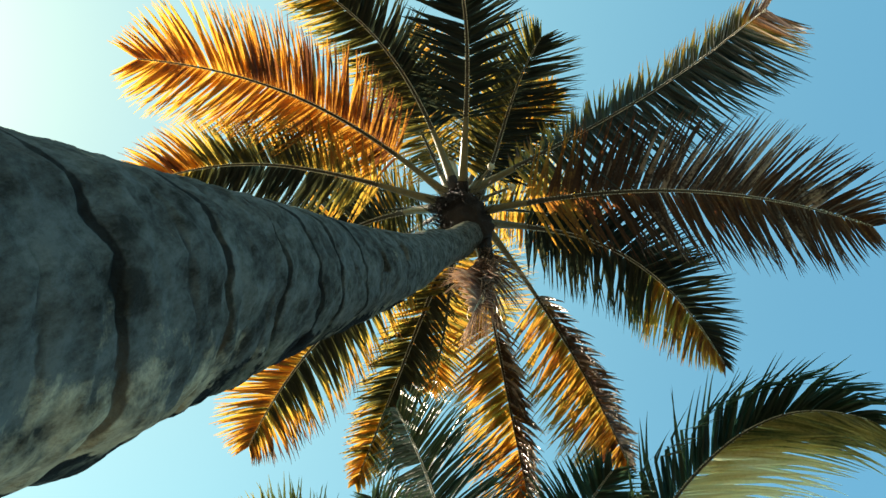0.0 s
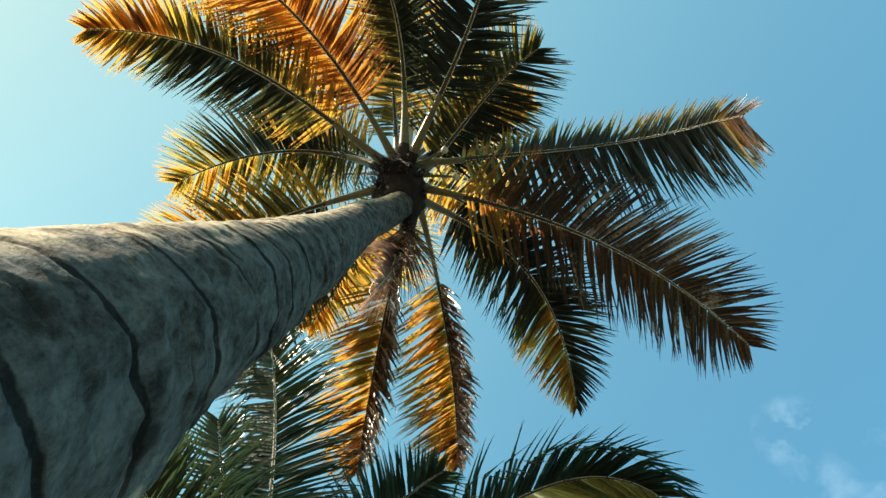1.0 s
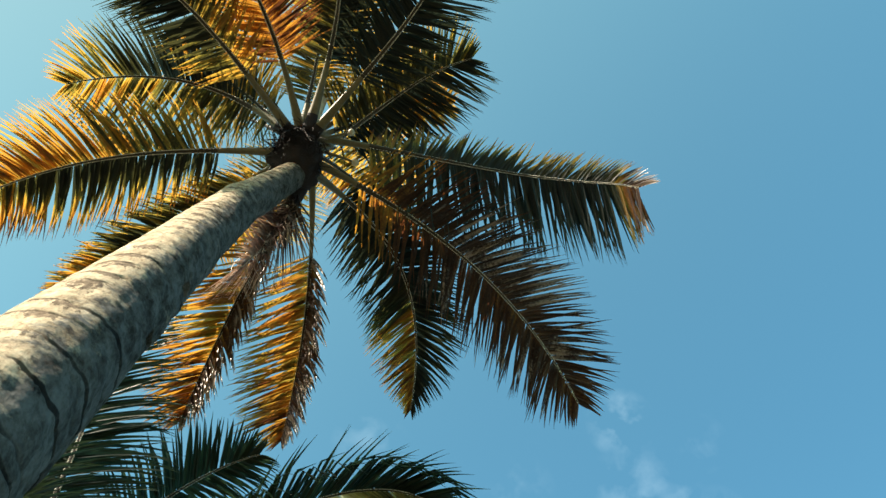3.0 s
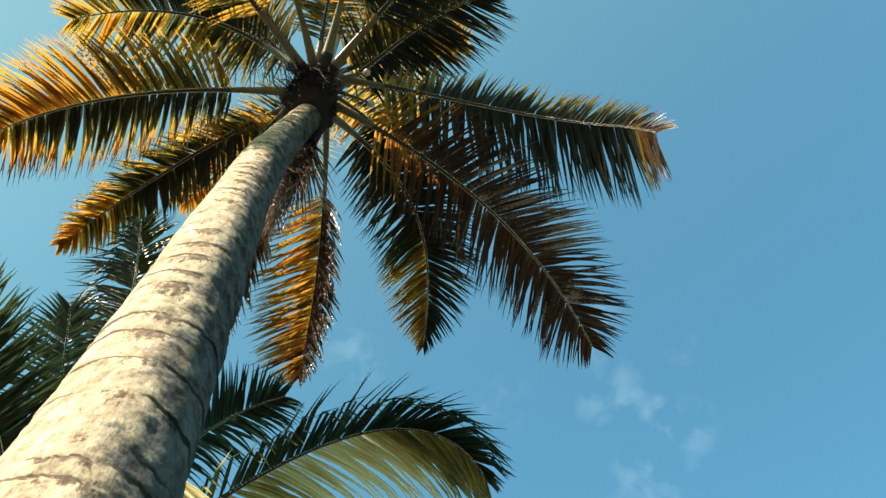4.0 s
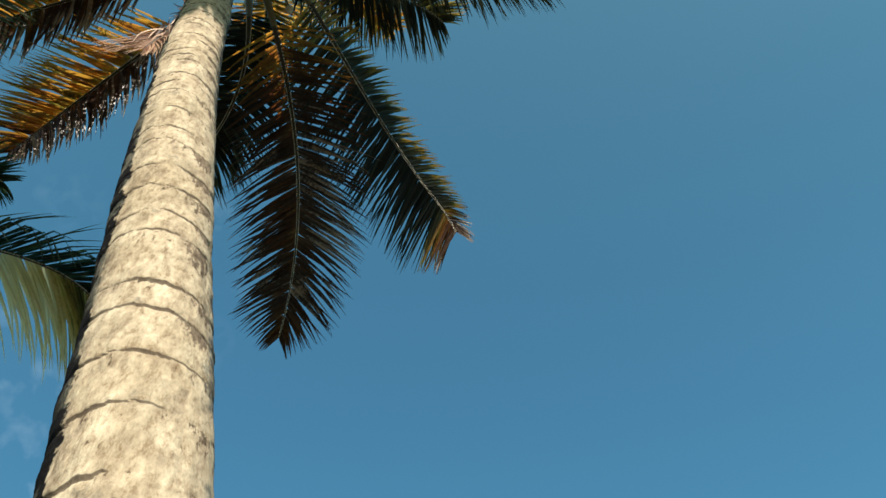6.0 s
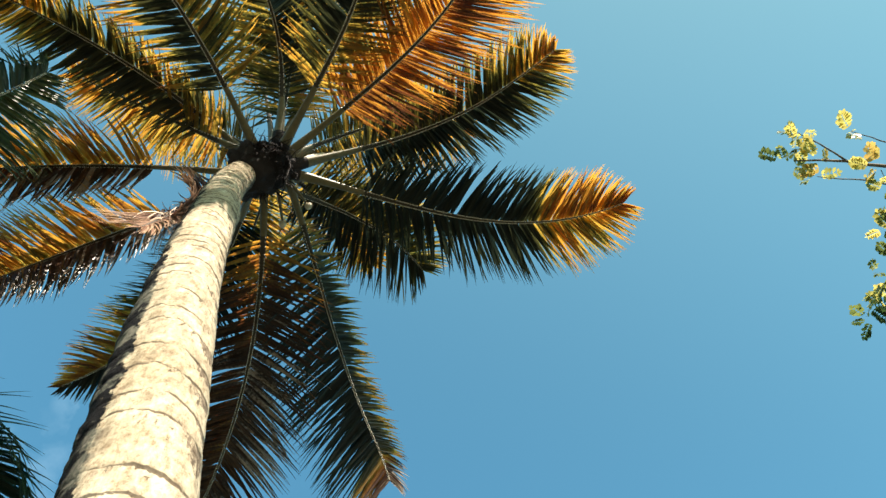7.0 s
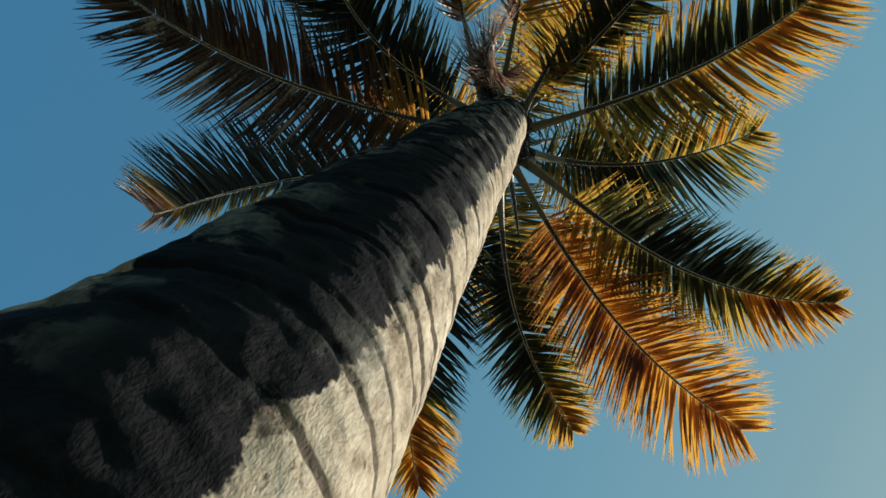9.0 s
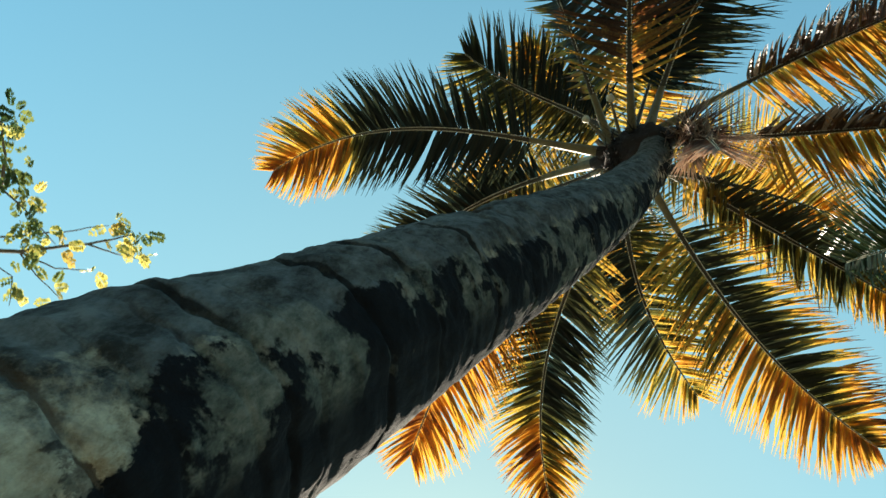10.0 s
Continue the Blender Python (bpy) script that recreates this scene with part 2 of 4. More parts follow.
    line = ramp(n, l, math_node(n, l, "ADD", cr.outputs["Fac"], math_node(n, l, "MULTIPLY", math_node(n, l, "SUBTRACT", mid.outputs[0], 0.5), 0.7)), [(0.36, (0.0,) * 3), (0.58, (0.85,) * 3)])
    # creases go near black away from the sun, shade put into their colour
    shade_side = ramp(n, l, math_node(n, l, "ADD", shade_film.outputs["Fac"], 0.5), [(0.45, (0.0,) * 3), (0.62, (1.0,) * 3)])
    col = mix_rgb(n, l, line.outputs[0], col, mix_rgb(n, l, shade_side.outputs[0], (0.075, 0.054, 0.04), (0.007, 0.007, 0.008)))
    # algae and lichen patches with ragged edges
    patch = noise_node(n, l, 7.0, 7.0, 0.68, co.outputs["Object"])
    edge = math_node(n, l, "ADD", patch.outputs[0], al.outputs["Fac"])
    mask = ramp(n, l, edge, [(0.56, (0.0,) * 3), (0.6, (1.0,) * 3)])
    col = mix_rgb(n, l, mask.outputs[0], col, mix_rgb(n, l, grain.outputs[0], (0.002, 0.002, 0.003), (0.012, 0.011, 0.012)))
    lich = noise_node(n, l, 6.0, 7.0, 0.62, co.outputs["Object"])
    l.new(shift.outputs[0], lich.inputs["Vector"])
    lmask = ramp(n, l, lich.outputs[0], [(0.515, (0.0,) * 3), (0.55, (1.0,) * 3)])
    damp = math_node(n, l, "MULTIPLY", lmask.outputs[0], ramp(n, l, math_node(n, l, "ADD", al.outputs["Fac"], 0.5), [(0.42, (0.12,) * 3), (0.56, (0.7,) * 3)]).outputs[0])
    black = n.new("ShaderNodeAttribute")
    black.attribute_name = "lichen_free"
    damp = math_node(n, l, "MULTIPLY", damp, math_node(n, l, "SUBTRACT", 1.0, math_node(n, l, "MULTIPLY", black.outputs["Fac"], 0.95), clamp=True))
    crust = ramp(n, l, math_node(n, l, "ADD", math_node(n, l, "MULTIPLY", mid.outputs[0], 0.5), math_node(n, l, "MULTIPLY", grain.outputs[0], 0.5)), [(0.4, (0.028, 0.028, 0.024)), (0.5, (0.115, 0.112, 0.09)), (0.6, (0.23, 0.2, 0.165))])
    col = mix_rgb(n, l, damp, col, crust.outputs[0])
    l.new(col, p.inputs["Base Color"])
    p.inputs["Roughness"].default_value = 0.88
    p.inputs["Specular IOR Level"].default_value = 0.06
    h = math_node(n, l, "ADD", math_node(n, l, "MULTIPLY", mid.outputs[0], 0.6), math_node(n, l, "MULTIPLY", fine.outputs[0], 0.4))
    bump(n, l, p, h, 0.85, 0.014)
    return m


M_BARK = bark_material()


# ---- helpers ----
def mesh_ob(name, verts, faces, mats, parent=None, label="", attrs=None, smooth=False, slots=None):
    me = bpy.data.meshes.new(name)
    me.from_pydata([tuple(v) for v in verts], [], faces)
    for m in (mats if isinstance(mats, (list, tuple)) else [mats]):
        me.materials.append(m)
    for key, values in (attrs or {}).items():
        a = me.attributes.new(key, "FLOAT", "POINT")
        a.data.foreach_set("value", np.asarray(values, dtype=np.float32))
    if slots is not None:
        me.polygons.foreach_set("material_index", np.asarray(slots, dtype=np.int32))
    if smooth:
        me.polygons.foreach_set("use_smooth", np.ones(len(me.polygons), dtype=bool))
    me.update()
    ob = new(name, me)
    if parent is not None:
        ob.parent = parent
    if label:
        tagged(ob, label)
    return ob


def thing(name, label, category, group="", kind=""):
    return tagged(new(name), label, category, group, kind)


def bezier(ctrl, s):
    b, c1, c2, e = ctrl
    return b * (1 - s) ** 3 + c1 * (3 * s * (1 - s) ** 2) + c2 * (3 * s * s * (1 - s)) + e * s ** 3


def bezier_way(ctrl, s):
    b, c1, c2, e = ctrl
    return ((c1 - b) * (1 - s) ** 2 + (c2 - c1) * (2 * s * (1 - s)) + (e - c2) * s * s).normalized()


def tube(points, radii, sides=8, flat=1.0, up=Vector((0, 0, 1))):
    """Vertices and faces of a closed tube along points; flat squeezes it along the local up."""
    verts, faces = [], []
    for i, (q, r) in enumerate(zip(points, radii)):
        t = (points[min(i + 1, len(points) - 1)] - points[max(i - 1, 0)]).normalized()
        side = t.cross(up)
        side = side.normalized() if side.length > 1e-4 else Vector((1, 0, 0))
        nor = side.cross(t)
        for k in range(sides):
            a = 2 * math.pi * k / sides
            verts.append(q + side * (r * math.cos(a)) + nor * (r * flat * math.sin(a)))
    for i in range(len(points) - 1):
        for k in range(sides):
            k2 = (k + 1) % sides
            faces.append((i * sides + k, i * sides + k2, (i + 1) * sides + k2, (i + 1) * sides + k))
    faces.append(tuple(range(sides))[::-1])
    faces.append(tuple(range((len(points) - 1) * sides, len(points) * sides)))
    return verts, faces


def leaflet_geometry(root, way, nor, length, width, droop, curl, rng, steps=6, kink=0.0):
    """A narrow folded blade that bends down along its length."""
    verts, faces = [], []
    q, d = root.copy(), way.copy()
    wob = rng.uniform(-0.10, 0.10)
    for j in range(steps + 1):
        u = j / steps
        w = width * min(1.0, 0.55 + 3.0 * u) * (1 - u ** 1.5) + 0.0015
        side = d.cross(nor)
        side = side.normalized() if side.length > 1e-4 else Vector((1, 0, 0))
        n2 = side.cross(d)
        fold = 0.45 - 0.25 * u
        verts += [q - side * w * 0.5 - n2 * w * fold * 0.5, q.copy(), q + side * w * 0.5 - n2 * w * fold * 0.5]
        d = (d + Vector((0, 0, -1)) * (droop * (0.25 + u) / steps) + side * (wob * curl / steps)).normalized()
        if j == 3:
            d = (d + Vector((0.3, 0, -1)) * kink * rng.uniform(0.0, 1.4)).normalized()
        q = q + d * (length / steps)
    for j in range(steps):
        a = 3 * j
        faces += [(a, a + 1, a + 4, a + 3), (a + 1, a + 2, a + 5, a + 4)]
    return verts, faces


def spine(ctrl, end, hook, hook_from, n=48):
    """Points and directions along the rib; past hook_from it bows over towards the ground."""
    pts, ways = [], []
    for i in range(n + 1):
        u = i / n
        w = max(0.0, (u - hook_from) / (1 - hook_from))
        ways.append((bezier_way(ctrl, end * u) + Vector((0, 0, -hook * w ** 1.4))).normalized())
        gap = (bezier(ctrl, end * u) - bezier(ctrl, end * (i - 1) / n)).length if i else 0.0
        pts.append(pts[-1] + (ways[-1] + ways[-2]).normalized() * gap if w > 0 else bezier(ctrl, end * u))
    return pts, ways


def along_spine(line, u):
    i = min(len(line) - 2, int(u * (len(line) - 1)))
    return line[i].lerp(line[i + 1], u * (len(line) - 1) - i)


def frond(parent, ctrl, seed, leaf_mat, dry=(0.2, 0.2), tip=(0.4, 0.4), base=None, twist=0.0, pairs=180, longest=0.74, width=0.038, edge=(0.12, 0.12),
          bare=0.2, droop=0.7, lift=0.1, stalk=0.039, single=False, stem=None, label="", torn=0.04, short=(1.0, 1.0), tip_from=0.62, tip_span=0.22, spread=72, end=0.95, taper=0.4,
          close=0.35, kink=0.0, ele=(0, 0), hook=0.0, hook_from=0.8, ragged=0.6, blunt=0.55):
    """A pinnate frond: stalk and rachis as the part, with its leaflets under it."""
    rng = random.Random(seed)
    ctrl = [Vector(c) for c in ctrl]
    n = 48
    pts, ways = spine(ctrl, end, hook, hook_from, n)
    rad = [stalk * (1.9 * math.exp(-9 * i / n) + 0.95 * (1 - i / n) ** 0.9) * 0.62 + 0.004 for i in range(n + 1)]
    verts, faces = tube(pts, rad, 8, 0.62)
    slots = [2 if i // 8 > bare * n else 3 if i // 8 < 0.05 * n else 0 for i in range(n * 8)] + [3, 2]
    blades = []
    for k in range(pairs):
        for side in (1, -1):
            s = min(bare + (1 - bare) * ((k + 0.5 + rng.uniform(-0.25, 0.25)) / pairs) ** 0.76, 0.998)
            # neighbours hang together in loose tufts with gaps between them
            tuft = noise.noise(Vector((k * 0.21, side * 7.3, seed * 1.7)))
            part = noise.noise(Vector((k * 0.43 + 40, side * 5.1, seed * 2.3)))
            if rng.random() < torn + (0.45 * ragged if part < -0.38 else 0.0):
                continue
            q, t = along_spine(pts, s), along_spine(ways, s).normalized()
            sv = t.cross(Vector((0, 0, 1))).normalized()
            sv = Matrix.Rotation(radians(twist), 3, t) @ sv
            nv = sv.cross(t)
            v = max(0.0, (s - bare) / (1 - bare))
            ang = (radians(spread - 14 * v - 8 * v ** 4) + radians(11) * tuft * ragged) * rng.uniform(0.93, 1.07)
            if v > 0.86:
                ang *= 1 - close * (v - 0.86) / 0.14
            rise = radians(8 + lift * 60 + ele[0 if side > 0 else 1] + rng.uniform(-10, 10) + 14 * part * ragged)
            way = (t * math.cos(ang) + (sv * (side * math.cos(rise)) + nv * math.sin(rise)) * math.sin(ang)).normalized()
            size = longest * (0.62 + 0.38 * math.sin(min(1.0, v * 2.2 + 0.12) * math.pi / 2)) * (1 - taper * max(0.0, v - 0.5) ** 1.6 / 0.5 ** 1.6)
            size *= 1 - blunt * max(0.0, (v - 0.85) / 0.15) ** 1.3
            size *= rng.uniform(0.88, 1.06) * (1 + 0.1 * tuft * ragged) * short[0 if side > 0 else 1]
            r = rad[min(n, int(s * n))]
            root = q + sv * (side * r * 0.8) + nv * (r * 0.2)
            bend = (droop if isinstance(droop, (int, float)) else droop[0 if side > 0 else 1]) * rng.uniform(0.7, 1.4) * (1 + 0.5 * tuft * ragged)
            vs, fs = leaflet_geometry(root, way, nv, size, width * rng.uniform(0.75, 1.2) * (1 - 0.22 * v), bend, 1.6, rng, kink=kink if side > 0 else 0.0)
            d0, d1 = (dry[0], tip[0]) if side > 0 else (dry[1], tip[1])
            w = max(0.0, min(1.0, (v - tip_from) / tip_span + rng.uniform(-0.12, 0.12)))
            if base is not None:
                d0 += (base - d0) * max(0.0, 1 - v / 0.3)
            d0 = d0 + (d1 - d0) * w
            dv = [min(1.0, max(0.0, d0 + (edge[0] if side > 0 else edge[1]) * (1.0 if d0 < 0.5 else 0.3) * ((i // 3) / 6) ** 1.5)) for i in range(len(vs))]
            jit = rng.uniform(-0.07, 0.07)
            blades.append((vs, fs, [x + jit for x in dv]))
            # swelling where the leaflet joins, painted pale for the highlight it catches
            b0 = len(verts)
            g = 0.0066 * (1.1 - 0.5 * v)
            c = q + sv * (side * (r * 0.72 + g * 0.3)) - nv * (r * 0.42)
            verts += [c + t * g * 1.4, c + sv * g, c - t * g * 1.4, c - sv * g, c + nv * g, c - nv * g]
            for a1, a2 in ((0, 1), (1, 2), (2, 3), (3, 0)):
                faces += [(b0 + a1, b0 + a2, b0 + 4), (b0 + a2, b0 + a1, b0 + 5)]
                slots += [1, 1]
    rach = mesh_ob("frond", verts, faces, [stem or M_RACHIS, M_NUB, M_RIB, M_FIBRE], parent, label, slots=slots, smooth=True)
    if single:
        for vs, fs, dv in blades:
            mesh_ob("leaflet", vs, fs, leaf_mat, rach, attrs={"dry": dv})
    else:
        av, af, ad = [], [], []
        for vs, fs, dv in blades:
            o = len(av)
            av += vs
            af += [tuple(i + o for i in f) for f in fs]
            ad += dv
        tagged(mesh_ob("foliage", av, af, leaf_mat, rach, attrs={"dry": ad}), kind="stuff")
    return rach


# ---- ground ----
gv, gf = [], []
G = 60
for iy in range(G + 1):
    for ix in range(G + 1):
        ux, uy = ix / G * 2 - 1, iy / G * 2 - 1
        x, y = 900 * ux * abs(ux) ** 1.6, 900 * uy * abs(uy) ** 1.6
        far = math.hypot(x, y)
        z = 0.09 * noise.noise((x * 0.5, y * 0.5, 0)) * min(1, far / 1.5) - 0.02
        gv.append((x, y, z))
for iy in range(G):
    for ix in range(G):
        a = iy * (G + 1) + ix
        gf.append((a, a + 1, a + G + 2, a + G + 1))
tagged(mesh_ob("ground", gv, gf, M_GROUND, smooth=True), "dark grassy ground with sandy patches", "ground", kind="structure")


# ---- the large palm ----
def trunk_axis(h):
    k = min(h, 5.6)
    x = 0.1081 - 0.116 * k + 0.0239 * k ** 2 - 0.0019 * k ** 3
    y = 0.0867 + 0.022 * k - 0.0501 * k ** 2 + 0.0035 * k ** 3
    if h > 5.6:
        x += (h - 5.6) * (-0.116 + 0.0478 * 5.6 - 0.0057 * 5.6 ** 2)
        y += (h - 5.6) * (0.022 - 0.1002 * 5.6 + 0.0105 * 5.6 ** 2)
    top = max(0.0, (1.8 - h) / 1.8)
    return Vector((1.25 * x + 0.05 * top, 1.25 * y + 0.17 * top, 9.0 - 1.25 * h))


def trunk_radius(h):
    return 1.25 * (0.1053 + 0.0052 * h + 0.0007 * h * h) + 0.10 * max(0.0, (h - 6.0) / 1.25) ** 2


def palm_trunk(parent):
    rng = random.Random(5)
    rings, z = [], -0.2
    while z < 7.4:
        rings.append(z)
        z += rng.uniform(0.06, 0.15) * (1 + 0.05 * z)
    # the boldest leaf scars are set at heights that fit the camera's view
    bold_rings = (4.37, 4.62, 4.77, 4.99, 5.21, 5.46, 5.66)
    rings = [q for q in rings if min(abs(q - b) for b in bold_rings) > 0.055]
    rings = np.array(sorted(rings + list(bold_rings)))
    deep = [q in bold_rings for q in rings]
    around, along = 120, 1650
    verts, faces, scar, crease, algae, shade_film, lichen_free = [], [], [], [], [], [], []
    for i in range(along + 1):
        h = 0.12 + 7.13 * i / along
        c = trunk_axis(h)
        t = (trunk_axis(h - 0.02) - trunk_axis(h + 0.02)).normalized()
        e1 = t.cross(Vector((0, 1, 0))).normalized()
        e2 = t.cross(e1).normalized()
        for k in range(around):
            a = 2 * math.pi * k / around
            out = e1 * math.cos(a) + e2 * math.sin(a)
            p0 = Vector((math.cos(a) * 0.9, math.sin(a) * 0.9, h * 2.0))
            hh = h + 0.012 * math.sin(a + 0.6 * h) + 0.016 * noise.noise(p0 * 1.1) + 0.008 * noise.noise(p0 * 6) + 0.006 * noise.noise(p0 * 17)
            j = int(np.searchsorted(rings, hh)) - 1
            j = max(0, min(j, len(rings) - 2))
            f = (hh - rings[j]) / (rings[j + 1] - rings[j])
            near = min(f, 1 - f) * (rings[j + 1] - rings[j])
            weak = 0.2 + 0.8 * max(0.0, min(1.0, 0.5 + 1.6 * noise.noise(Vector((math.cos(a) * 1.2, math.sin(a) * 1.2, j * 3.7)))))
            shade = max(0.0, min(1.0, 0.5 + 1.2 * (out.x * 0.8 + out.y * 0.6)))
            main = deep[j + (f > 0.5)]
            bold = (max(weak, 0.75 * shade) if main else weak * (1 - 0.45 * shade)) * (0.55 + 0.45 * shade)
            step = 0.0062 * (1 - 0.4 * shade) * (f - 0.5) * bold + 0.004 * (math.sin(math.pi * f) - 0.6) * bold * shade
            groove = -0.008 * math.exp(-(near / 0.0045) ** 2) * bold
            swell = math.exp(-((h - 5.36) / 0.12) ** 2) * max(0.0, out.y * 0.82 + out.x * 0.57) ** 3
            lump = 0.022 * swell + 0.009 * shade * noise.noise(Vector((out.x * 2.3, out.y * 2.3, h * 3.1 + 4))) + 0.008 * noise.noise(Vector((out.x * 1.6, out.y * 1.6, h * 1.6 + 9))) + 0.003 * noise.noise(Vector((out.x * 5, out.y * 5, h * 6)))
            spot = c + out * trunk_radius(h)
            lump += 0.0035 * noise.noise(spot * 9) * (0.7 + shade) + 0.004 * noise.noise(spot * 24) * (0.5 + shade) + 0.0018 * noise.noise(spot * 55)
            r = trunk_radius(h) + step + groove + lump
            # two old climbing notches, painted black inside for the shade of a hole
            cut = any(abs(h - nh) < 0.055 and abs(math.atan2(out.y, out.x) - na) < 0.2 for nh, na in ((4.08, -0.12), (3.62, -0.33)))
            r -= 0.07 * cut
            verts.append(c + out * r)
            sunless = max(0.0, min(1.0, (out.x * 0.94 - out.y * 0.34 - 0.1) * 2.5))
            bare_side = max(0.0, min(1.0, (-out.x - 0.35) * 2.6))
            scar.append(min(1.0, 0.2 + weak * 1.1) * math.exp(-(f / 0.48) ** 2) * (1 - 0.85 * sunless) * (1 - 0.7 * bare_side))
            crease.append(math.exp(-(near / (0.006 + 0.0025 * sunless)) ** 2) * max(min(1.0, weak * 1.25) * (1 - 0.8 * sunless), sunless * (1.0 if main else 0.5) * min(1.0, 0.15 + 0.5 * main + weak * 0.9)) if not cut else 1.0)
            # algae where the stem turns from the sun; their black also holds shade
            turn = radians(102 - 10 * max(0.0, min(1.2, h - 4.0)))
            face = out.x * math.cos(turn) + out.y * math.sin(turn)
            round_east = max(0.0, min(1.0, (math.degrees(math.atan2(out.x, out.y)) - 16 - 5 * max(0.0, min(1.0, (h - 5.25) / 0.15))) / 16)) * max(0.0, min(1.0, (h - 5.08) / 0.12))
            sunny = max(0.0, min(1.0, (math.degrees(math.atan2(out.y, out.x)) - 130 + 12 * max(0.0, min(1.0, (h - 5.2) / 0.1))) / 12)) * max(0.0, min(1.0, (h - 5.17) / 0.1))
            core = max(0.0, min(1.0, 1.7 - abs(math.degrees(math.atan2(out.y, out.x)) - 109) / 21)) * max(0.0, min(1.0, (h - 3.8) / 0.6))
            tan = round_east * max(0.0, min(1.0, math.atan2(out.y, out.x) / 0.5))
            # strength of the painted shade, full on the side away from the sun
            shade_film.append(0.2 * max(-1.0, min(1.0, (out.x * 0.97 - out.y * 0.19 - 0.3) * 2.4)) - 0.2 * tan)
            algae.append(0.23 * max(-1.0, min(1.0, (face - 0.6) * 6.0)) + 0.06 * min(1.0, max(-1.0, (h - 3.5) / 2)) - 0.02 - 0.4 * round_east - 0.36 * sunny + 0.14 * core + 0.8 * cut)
            lichen_free.append(1.0 if cut else core * (1 - sunny))
    for i in range(along):
        for k in range(around):
            k2 = (k + 1) % around
            faces.append((i * around + k, (i + 1) * around + k, (i + 1) * around + k2, i * around + k2))
    faces.append(tuple(range(around)))
    faces.append(tuple(range(along * around, (along + 1) * around))[::-1])
    return mesh_ob("trunk", verts, faces, M_BARK, parent, "ringed pale grey-brown stem with dark algae patches", attrs={"scar": scar, "crease": crease, "algae": algae, "shade_film": shade_film, "lichen_free": lichen_free}, smooth=True)


palm = thing("coconut_palm", "tall curved coconut palm with ringed trunk and orange-edged fronds", "palm tree")
palm_trunk(palm)

